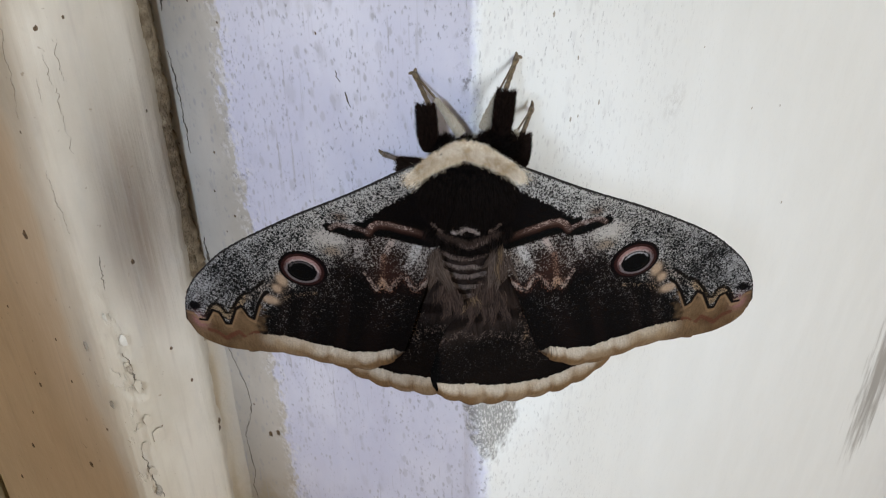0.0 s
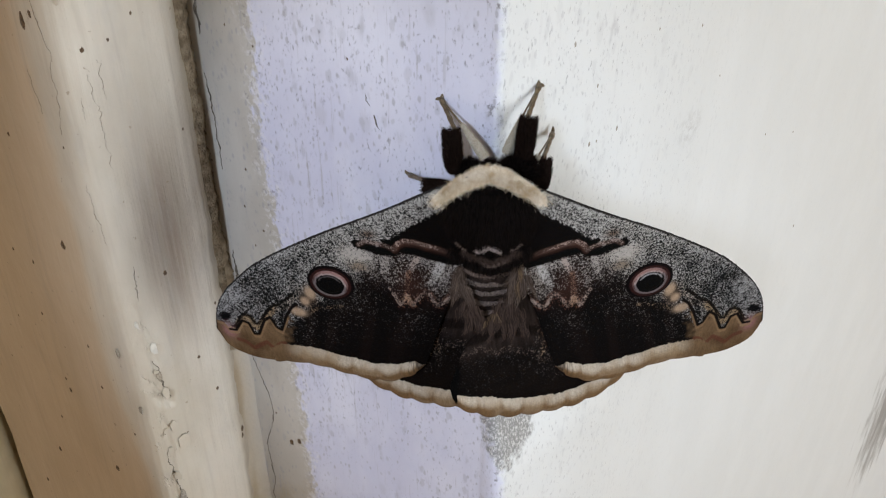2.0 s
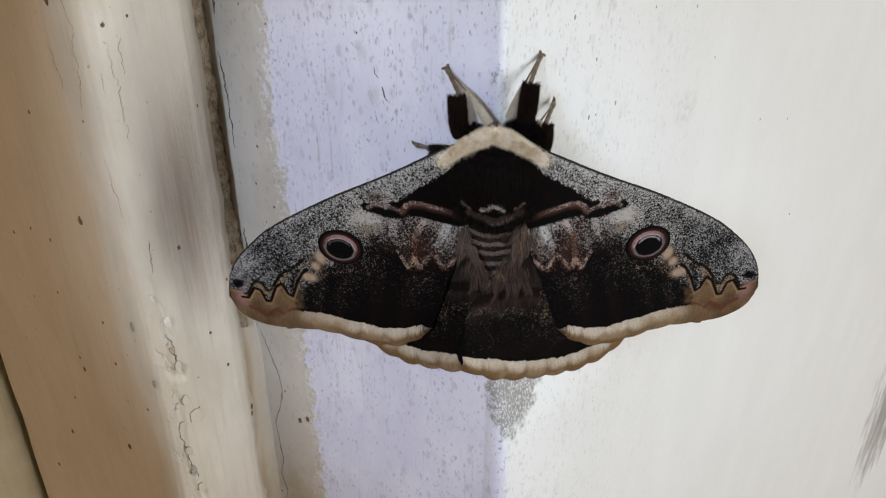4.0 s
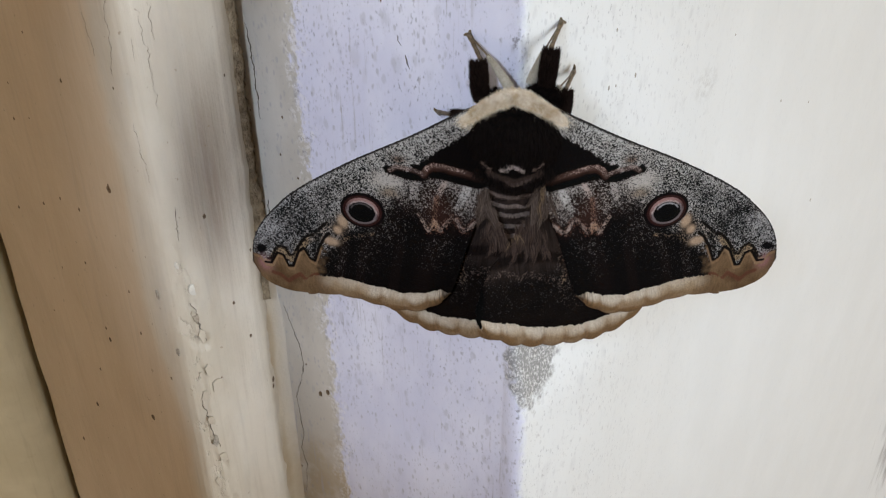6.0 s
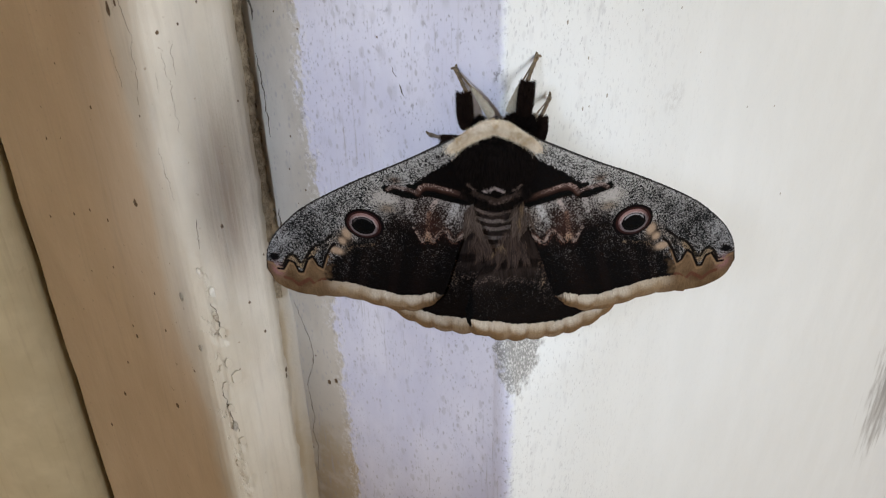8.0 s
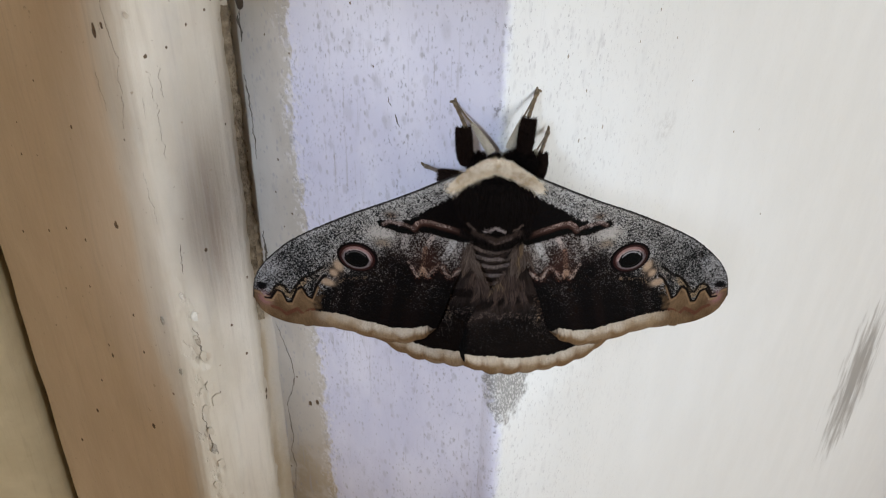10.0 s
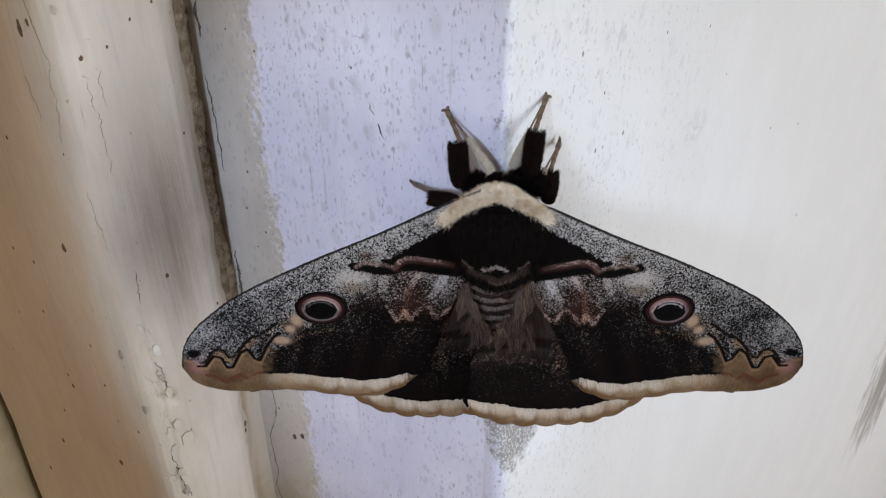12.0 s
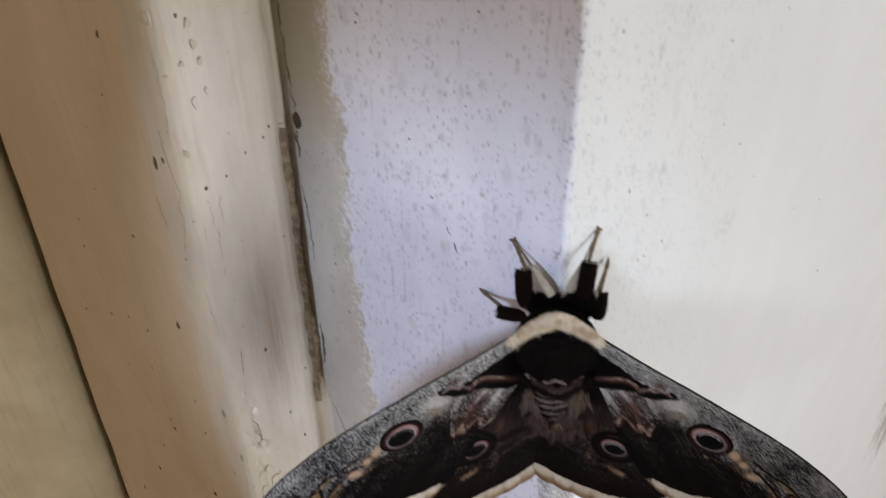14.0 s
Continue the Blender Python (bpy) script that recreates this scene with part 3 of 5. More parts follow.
def filler_fillet():
    """Painted filler that rounds the joint below the broken stretch."""
    verts, faces = [], []
    zs = spread((1.25, 1.446, 0.0014))
    for z in zs:
        open_up = max(0.0, (z - 1.418) / 0.02)
        bend = [(-0.0688, 0.1903), (-0.0648, 0.1922), (-0.0630, strip_y(-0.0630) - 0.0016), (-0.0598, strip_y(-0.0598) + 0.0004)]
        for k in range(17):
            t = k / 16
            w = ((1 - t) ** 3, 3 * t * (1 - t) ** 2, 3 * t * t * (1 - t), t ** 3)
            x, y = (sum(a * b[i] for a, b in zip(w, bend)) for i in (0, 1))
            y += 0.0003 * noise.noise(Vector((t * 4, z * 120, 4))) + 0.0002 * noise.noise(Vector((t * 9, z * 420, 4)))
            # a shallow seam where the two woods meet
            y += 0.0005 * math.exp(-((x + 0.0633 - 0.0004 * noise.noise(Vector((1, z * 90, 4)))) / 0.0004) ** 2) + 0.006 * open_up ** 1.5
            verts.append((x, y - 0.0003, z))
    for r in range(len(zs) - 1):
        for k in range(16):
            faces.append((r * 17 + k, r * 17 + k + 1, r * 17 + k + 18, r * 17 + k + 17))
    ob = smooth(part("trim_filler", (verts, faces), FILLER))
    sol = ob.modifiers.new("thickness", "SOLIDIFY")
    sol.thickness, sol.offset = 0.0015, -1
    return tagged(ob, "cream painted filler rounding the joint", kind="structure")


filler_fillet()

# ---- plain porch, added out of view: closes the place and returns warm light ----
box("floor", (-1.7, -2.3, -0.06), (1.7, 1.1, 0.0), BOARDS)
box("ceiling", (-1.7, -2.3, 2.4), (1.7, 1.1, 2.46), PLASTER)
# west wall split to leave an opening for the added warm lamp
for nm, lo, hi in (("wall_west_front", (-1.76, -0.1, 0.0), (-1.7, 1.1, 2.4)), ("wall_west_back", (-1.76, -2.3, 0.0), (-1.7, -1.1, 2.4)), ("wall_west_high", (-1.76, -1.1, 2.05), (-1.7, -0.1, 2.4))):
    box(nm, lo, hi, PLASTER)
box("wall_south", (-1.7, -2.36, 0.0), (1.7, -2.3, 2.4), PLASTER)
box("wall_north", (-1.7, 0.98, 0.0), (1.7, 1.1, 2.4), PLASTER)
for nm, lo, hi in (("wall_east_low", (1.7, -2.3, 0.0), (1.76, 1.1, 0.85)), ("wall_east_high", (1.7, -2.3, 2.25), (1.76, 1.1, 2.4)),
                   ("wall_east_back", (1.7, -2.3, 0.85), (1.76, -1.4, 2.25)), ("wall_east_front", (1.7, -0.1, 0.85), (1.76, 1.1, 2.25))):
    box(nm, lo, hi, PLASTER)
for ob in scene.objects:
    if ob.name.startswith(("floor", "ceiling", "wall_")) and "kind" not in ob:
        tagged(ob, "plain warm beige surface added to close the place", kind="structure")


# ---- the moth ----
MM = 0.001
CENTRE = 0.005
HINGE = Vector((0.01528, 0.14517, 1.50483))
AX_U, AX_V, AX_N = Vector((0.9479, 0.3186, 0.0)), Vector((0.0219, -0.0654, 0.9976)), Vector((0.3179, -0.9456, -0.069))
HINGE = HINGE + AX_V * -0.004
HINGE_V = -4.0
BASE = Vector((CENTRE, 0.158, 1.497))

moth = new("moth")
moth.location = BASE
tagged(moth, "large grey-brown moth with four eyespots clinging to the post", "moth")


def curve(points, x):
    """Smooth curve y(x) through control points."""
    p = np.array(points, float)
    xs, ys = p[:, 0], p[:, 1]
    h = np.diff(xs)
    d = np.diff(ys) / h
    s = np.zeros_like(ys)
    s[0], s[-1] = d[0], d[-1]
    same = d[:-1] * d[1:] > 0
    s[1:-1] = np.where(same, 2 * d[:-1] * d[1:] / np.where(same, d[:-1] + d[1:], 1), 0)
    x = np.clip(x, xs[0], xs[-1])
    i = np.clip(np.searchsorted(xs, x) - 1, 0, len(h) - 1)
    t = (x - xs[i]) / h[i]
    return ((2 * t**3 - 3 * t**2 + 1) * ys[i] + (t**3 - 2 * t**2 + t) * h[i] * s[i]
            + (-2 * t**3 + 3 * t**2) * ys[i + 1] + (t**3 - t**2) * h[i] * s[i + 1])


RNG = np.random.default_rng(5)
LATTICE = RNG.random((256, 256))


def field(x, y, scale):
    """Smooth random field from 0 to 1; scale: the size of its grains in mm."""
    x, y = np.asarray(x) / scale + 100, np.asarray(y) / scale + 100
    i, j = np.floor(x).astype(int), np.floor(y).astype(int)
    a, b = x - i, y - j
    a, b = a * a * (3 - 2 * a), b * b * (3 - 2 * b)
    g = lambda p, q: LATTICE[p % 256, q % 256]
    return (g(i, j) * (1 - a) + g(i + 1, j) * a) * (1 - b) + (g(i, j + 1) * (1 - a) + g(i + 1, j + 1) * a) * b


def ramp(x, a, b):
    t = np.clip((x - a) / (b - a), 0, 1)
    return t * t * (3 - 2 * t)


def blend(col, colour, w):
    return col + (np.array(colour) - col) * np.asarray(w)[..., None]


def near_line(u, v, pts, wide):
    """1 on a broken line, falling to 0 at its width."""
    best = np.full(np.shape(u), 1e9)
    for (a, b), (c, d) in zip(pts, pts[1:]):
        if (max(a, c) < np.min(u) - 3) or (min(a, c) > np.max(u) + 3):
            continue
        t = np.clip(((u - a) * (c - a) + (v - b) * (d - b)) / ((c - a) ** 2 + (d - b) ** 2), 0, 1)
        best = np.minimum(best, np.hypot(u - a - t * (c - a), v - b - t * (d - b)))
    return ramp(best, wide, wide * 0.45)


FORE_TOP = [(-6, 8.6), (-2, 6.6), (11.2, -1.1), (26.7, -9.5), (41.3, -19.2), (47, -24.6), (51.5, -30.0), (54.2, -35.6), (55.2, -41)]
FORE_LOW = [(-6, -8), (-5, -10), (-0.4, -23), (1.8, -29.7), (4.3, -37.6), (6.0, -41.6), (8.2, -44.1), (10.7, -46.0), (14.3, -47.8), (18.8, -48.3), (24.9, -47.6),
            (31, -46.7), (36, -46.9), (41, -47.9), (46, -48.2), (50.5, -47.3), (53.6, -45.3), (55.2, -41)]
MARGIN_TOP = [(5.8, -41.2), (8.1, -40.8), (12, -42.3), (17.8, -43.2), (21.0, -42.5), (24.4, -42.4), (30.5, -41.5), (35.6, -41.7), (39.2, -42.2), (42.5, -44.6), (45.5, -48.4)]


class Pattern:
    """Ground colour, colour of the scales strewn over it, and how thickly they lie."""

    def __init__(self, u, ground, pale, dense):
        self.ground, self.pale = tint(u, ground), tint(u, pale)
        self.dense = np.zeros(u.shape) + dense

    def paint(self, colour, w):
        """One colour over ground and strewn scales alike."""
        self.ground, self.pale = blend(self.ground, colour, w), blend(self.pale, colour, w)

    def darken(self, colour, w):
        """A dark colour that also leaves few pale scales."""
        self.paint(colour, w)
        self.dense = self.dense * (1 - 0.9 * w)

    def strew(self, colour, w, cover):
        """Scales of a colour, covering that share of the ground."""
        self.pale = blend(self.pale, colour, np.clip(1.6 * w, 0, 1))
        self.dense = self.dense + (cover - self.dense) * w

    def all(self):
        return np.concatenate([self.ground, self.pale, np.clip(self.dense, 0, 1)[..., None]], -1)


def tint(u, *colours):
    """One colour all over, or a mix of two by weight."""
    a = np.zeros(u.shape + (3,)) + np.array(colours[0])
    return a if len(colours) == 1 else blend(a, colours[1], colours[2])


def ochre_scales(u, v):
    return tint(u, (0.155, 0.092, 0.047), (0.27, 0.172, 0.092), field(u, v, 2.2)) * (0.85 + 0.3 * field(u * 5, v * 0.8, 1.0))[..., None]


BAR = [(-9, -9.2), (-1.8, -9.3), (0.4, -8.7), (3.1, -8.2), (5.3, -7.7), (7.5, -7.7), (8.7, -8.6), (9.5, -9.8)]
BAR_END = [(9.7, -10.2), (11.0, -9.5), (13.2, -9.1), (15.4, -8.9), (16.9, -9.9)]
BAR_UNDER = [(-9, -10.4), (-4.5, -10.5), (-2.2, -11.4), (2.2, -10.8), (5.4, -10.1), (8.8, -9.9), (9.9, -10.9), (12.2, -11.1), (14.4, -10.5), (17.4, -9.8)]
ZIGZAG = [(-6, -20.5), (-4.6, -22.0), (-3.0, -20.2), (-1.3, -20.6), (-0.1, -22.1), (1.9, -23.6), (3.2, -20.6), (4.0, -20.2), (5.6, -22.3), (6.9, -24.1), (7.9, -21.7), (9.6, -24.5), (10.3, -22.7), (11.3, -20.5)]
WAVE_OUT = [(33.6, -25.8), (35.4, -27.6), (37.6, -29.9), (39.4, -30.6), (41.0, -32.5), (43.9, -36.9), (44.9, -37.2), (45.7, -35.2), (46.9, -34.7), (48.4, -36.0), (50.3, -39.5), (51.2, -39.2)]
WAVE_IN = [(33.4, -28.8), (34.8, -30.2), (36.4, -32.9), (38.4, -37.6), (39.5, -37.1), (40.7, -34.3), (42.3, -35.6), (44.5, -40.3), (45.7, -40.5), (46.6, -37.4), (48.1, -37.0), (50.3, -40.4), (51.9, -40.5), (53.0, -38.3), (56, -37.6)]
WAVE_LOW = [(38.4, -41.6), (39.5, -42.1), (41.5, -44.2), (43.0, -42.4), (44.6, -43.6), (46.6, -45.2), (48.4, -43.6), (50.3, -43.3)]


def bump2(u, v, a, b, r, q, power=1.0):
    """A soft spot at (a, b) with radii r and q."""
    return np.exp(-(((u - a) / r) ** 2 + ((v - b) / q) ** 2) ** power)


def fore_colour(u, v):
    """The upper side's pattern, u along the span and v along the body, in mm from the root."""
    soft, mid, small = field(u, v, 3.0), field(u, v, 0.9), field(u + 50, v, 0.45)
    top = curve(FORE_TOP, u)
    root, tipward = ramp(u, 24, -4), ramp(u, 18, 50)
    # mealy grey ground, paler towards the root and under the leading edge
    p = Pattern(u, (0.012, 0.0112, 0.012), (0.74, 0.715, 0.68), 0.40)
    p.pale = blend(p.pale, (0.62, 0.615, 0.63), tipward)
    p.dense = 0.415 + 0.12 * root - 0.02 * tipward + 0.16 * (soft - 0.5) + 0.10 * ramp(top - v, 3.0, 0.8)
    p.dense = p.dense - 0.15 * bump2(u, v, 39, -27, 8.5, 5.0) + 0.13 * bump2(u, v, 49, -29, 5, 4) - 0.10 * bump2(u, v, 47, -25.5, 3, 1.5)
    p.ground = blend(p.ground, (0.045, 0.041, 0.04), root * 0.5)
    # browner middle field under the bar: pale rays along the veins, rust between them
    bar = np.interp(u, [q[0] for q in BAR_UNDER] + [30], [q[1] for q in BAR_UNDER] + [-8])
    inner = ramp(bar - v, -0.2, 0.6) * ramp(u + 0.45 * (v + 20), 24, 13)
    down = np.clip(bar - v, 0, 30)
    p.paint((0.022, 0.0135, 0.012), inner * 0.9)
    p.pale = blend(p.pale, (0.58, 0.53, 0.50), inner)
    p.dense = p.dense * (1 - inner) + inner * (0.45 - 0.026 * down + 0.20 * (soft - 0.5) + 0.10 * (mid - 0.5))
    rust = bump2(u, v, 6.6, -18.6, 2.8, 4.2) + 0.7 * bump2(u, v, -3.2, -17.5, 2.0, 3.0)
    p.ground = blend(p.ground, (0.085, 0.036, 0.026), np.clip(rust, 0, 1) * inner * 0.45)
    p.pale = blend(p.pale, (0.46, 0.34, 0.28), np.clip(rust, 0, 1) * inner * 0.5)
    p.dense = p.dense - 0.05 * np.clip(rust, 0, 1) * inner + 0.14 * bump2(u, v, 0.6, -16, 2.6, 4.5) * inner
    for a, b, c, d, w, tone in ((-0.3, -11.4, 3.0, -18.6, 0.72, (0.74, 0.70, 0.67)), (5.0, -11.6, 7.4, -16.6, 0.55, (0.64, 0.53, 0.48)), (-5.4, -11.4, -3.6, -17.5, 0.6, (0.62, 0.56, 0.52)), (11.4, -12.4, 12.4, -16.0, 0.7, (0.55, 0.50, 0.47))):
        p.strew(tone, near_line(u, v, [(a, b), (c, d)], 1.5 * w) * (0.55 + 0.45 * mid) * ramp(down, 9.5, 3), 0.72)
    p.strew((0.34, 0.19, 0.13), near_line(u, v, [(7.0, -15.5), (7.9, -21.0)], 0.9) * 0.6, 0.5)
    # pale cloud between bar and eyespot, tan below
    p.strew((0.66, 0.61, 0.56), np.clip(1.3 * bump2(u, v, 18.0, -12.6, 3.4, 2.0), 0, 1) * (0.7 + 0.3 * small), 0.86)
    p.strew((0.40, 0.32, 0.25), bump2(u, v, 17.6, -15.6, 2.2, 1.2) * (0.5 + 0.5 * mid), 0.7)
    # black field, reached by degrees, with a few scattered pale scales
    edge = np.interp(u, (-8, 1, 8, 12.5, 17, 20, 25, 28, 32, 37.5, 41, 56), (-21, -23.4, -24.6, -20.5, -19.5, -23.5, -26.4, -28.2, -32.2, -38, -43, -60))
    black = ramp(edge - v + 2.2 * (soft - 0.5) + 1.2 * (mid - 0.5), -2.8, 2.0)
    bands = field(u + 0.25 * v, v * 0.12, 2.2)
    p.paint((0.0075, 0.0062, 0.0062), black)
    p.ground = blend(p.ground, (0.0115, 0.0082, 0.0078), black * ramp(bands, 0.5, 0.8))
    p.pale = blend(p.pale, (0.26, 0.245, 0.235), black)
    p.dense = p.dense * (1 - black) + black * (0.08 + 0.17 * ramp(bands, 0.3, 0.8) * ramp(small, 0.2, 0.7)) * ramp(edge - v, 20, 1)
    # zigzag line of pinkish scales, rust and black beside it
    p.darken((0.010, 0.007, 0.007), near_line(u, v + 1.3, ZIGZAG, 1.1) * 0.8)
    p.strew((0.30, 0.13, 0.08), near_line(u, v + 0.1, ZIGZAG, 1.5) * 0.6 * ramp(u, 12, 9), 0.34)
    p.strew((0.54, 0.41, 0.35), near_line(u, v, ZIGZAG, 0.65) * (0.25 + 0.75 * mid), 0.60)
    p.strew((0.60, 0.38, 0.25), bump2(u, v, 8.0, -22.8, 0.8, 1.4) * 0.85, 0.62)
    # cream spots below the eyespot, brown scales round them
    p.strew((0.28, 0.17, 0.095), bump2(u, v, 30.5, -27.0, 2.4, 2.8) * 0.7, 0.36)
    p.strew((0.40, 0.28, 0.18), near_line(u, v, [(22.5, -27.2), (25.5, -27.9), (28.5, -29.0), (30.5, -30.5)], 0.7) * (0.2 + 0.8 * mid) * 0.7, 0.36)
    for a, b, r, q in ((29.5, -24.8, 1.2, 1.7), (31.1, -27.4, 1.0, 1.1), (33.2, -30.9, 1.9, 1.15)):
        s = np.clip(1.3 * bump2(u, v, a, b, r, q, 1.5), 0, 1)
        p.paint((0.66, 0.47, 0.32), s * (0.75 + 0.25 * small))
    # dark basal triangle
    tri_top = np.interp(u, (-9, -3.9, -0.6, 2.8, 6.2, 8.5, 10.2, 12, 20), (6.0, 3.0, 0.6, -1.9, -4.3, -6.5, -7.5, -9.0, -20))
    tri = ramp(tri_top - v + 1.0 * (small - 0.5), -0.25, 0.55) * ramp(v - bar, -0.5, 0.2)
    p.darken((0.0078, 0.0064, 0.0060), tri)
    p.strew((0.30, 0.21, 0.16), bump2(u, v, 14.8, -7.2, 1.6, 1.0) * 0.7, 0.5)
    # red-brown bar: black below, rust along the middle, pale pink scales on its upper side
    p.darken((0.0055, 0.004, 0.004), near_line(u, v, BAR_UNDER, 1.2))
    p.darken((0.0055, 0.004, 0.004), near_line(u, v, [(8.6, -7.4), (10.2, -8.5), (11.6, -8.3)], 0.65) * 0.85)
    p.darken((0.055, 0.026, 0.019), near_line(u, v + 0.75, BAR, 0.9) * (0.55 + 0.45 * mid) * (0.4 + 0.6 * ramp(u, -4, 3)))
    p.paint((0.125, 0.070, 0.055), near_line(u, v + 0.15, BAR, 0.85) * (0.2 + 0.8 * ramp(u, -3, 2)) * 0.85)
    p.paint((0.095, 0.058, 0.047), near_line(u, v + 0.1, BAR_END, 0.75) * 0.75)
    p.strew((0.62, 0.46, 0.40), near_line(u, v, BAR, 0.75) * (0.15 + 0.85 * ramp(u, -2, 3)) * (0.3 + 0.7 * small), 0.56)
    p.strew((0.50, 0.39, 0.35), near_line(u, v, BAR_END, 0.7) * (0.3 + 0.7 * small), 0.52)
    # ochre tip under a double wavy line
    below = np.interp(u, [q[0] for q in WAVE_IN], [q[1] for q in WAVE_IN]) - v
    tip = ramp(below, 0.0, 0.5) * ramp(u + 2.4 * (mid - 0.5) + 0.25 * (v + 42), 36.4, 40.0)
    ochre = ochre_scales(u, v)
    p.ground, p.pale = (q + (ochre - q) * tip[..., None] for q in (p.ground, p.pale))
    p.dense = p.dense * (1 - tip)
    p.paint((0.56, 0.27, 0.29), np.clip(1.1 * bump2(u, v, 52.0, -40.8, 1.6, 2.0), 0, 1) * 0.75)
    p.darken((0.17, 0.06, 0.038), near_line(u, v, WAVE_LOW, 0.75) * 0.8)
    p.darken((0.012, 0.009, 0.008), np.clip(1.2 * bump2(u, v, 40.7, -35.4, 1.2, 0.9), 0, 1) * 0.85)
    p.strew((0.52, 0.38, 0.24), near_line(u, v + 1.1, WAVE_OUT, 1.25) * 0.95 * (0.25 + 0.75 * ramp(u, 37.5, 41)), 0.56)
    p.paint((0.42, 0.27, 0.15), near_line(u, v, [(q[0], q[1] - 0.85) for q in WAVE_IN[2:]], 0.55) * 0.65)
    p.darken((0.012, 0.008, 0.007), near_line(u, v, WAVE_OUT, 0.46) * (0.45 + 0.55 * mid))
    p.darken((0.010, 0.007, 0.007), near_line(u, v, WAVE_IN[:13], 0.46))
    p.darken((0.012, 0.009, 0.009), near_line(u, v, [(35.8, -29.6), (37.3, -32.2), (38.4, -35.4)], 0.7) * 0.45)
    p.darken((0.007, 0.006, 0.008), np.clip(1.25 * bump2(u, v + 0.35 * (u - 52.2), 52.2, -36.6, 1.35, 1.0, 2.0), 0, 1))
    # dark leading edge
    p.darken((0.045, 0.038, 0.038), ramp(top - v, 0.62, 0.12) * 0.85)
    return p.all()


def margin_colour(u, v, depth, tip=False):
    """Cream border, tan towards the rim; depth runs from 0 at its inner edge to 1 at the rim."""
    pitch = 5.6 if tip else 5.2
    cell = (u + (0 if tip else 1.3)) / pitch
    dip = np.abs(cell - np.round(cell)) * pitch
    fibre = field(u * 5, v * 0.7, 1.0)
    cloud = field(u, v, 2.4)
    half = ramp(depth + 0.22 * (cloud - 0.5) + 0.10 * np.exp(-(dip / 0.9) ** 2), 0.16, 0.60)
    col = tint(u, (0.78, 0.665, 0.53), (0.30, 0.18, 0.086), half)
    col = blend(col, (0.30, 0.19, 0.11), np.exp(-(dip / 0.45) ** 2) * 0.6 * (0.3 + 0.7 * depth))
    col = blend(col, (0.62, 0.47, 0.32), 0.35 * ramp(cloud, 0.4, 0.8))
    if tip:
        col = blend(col, (0.46, 0.33, 0.205), ramp(u, 20, 34) * 0.5)
        col = blend(col, (0.06, 0.04, 0.03), ramp(u + 2 * (fibre - 0.5), 9.5, 6.5) * 0.8)
        w = ramp(u, 33, 40)[..., None]
        col = col * (1 - w) + ochre_scales(u, v) * w
    col = blend(col, (0.22, 0.13, 0.075), ramp(depth, 0.88, 1.0) * 0.8)
    return col * (0.88 + 0.24 * fibre)[..., None]


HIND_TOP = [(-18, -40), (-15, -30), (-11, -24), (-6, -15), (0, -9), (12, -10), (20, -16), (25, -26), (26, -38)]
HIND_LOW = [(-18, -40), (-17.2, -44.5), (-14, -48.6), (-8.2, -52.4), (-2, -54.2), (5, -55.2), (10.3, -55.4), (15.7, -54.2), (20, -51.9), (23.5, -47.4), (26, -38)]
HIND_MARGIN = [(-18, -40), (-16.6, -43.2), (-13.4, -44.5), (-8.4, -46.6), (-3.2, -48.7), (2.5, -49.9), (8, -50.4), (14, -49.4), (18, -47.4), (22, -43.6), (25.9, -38)]


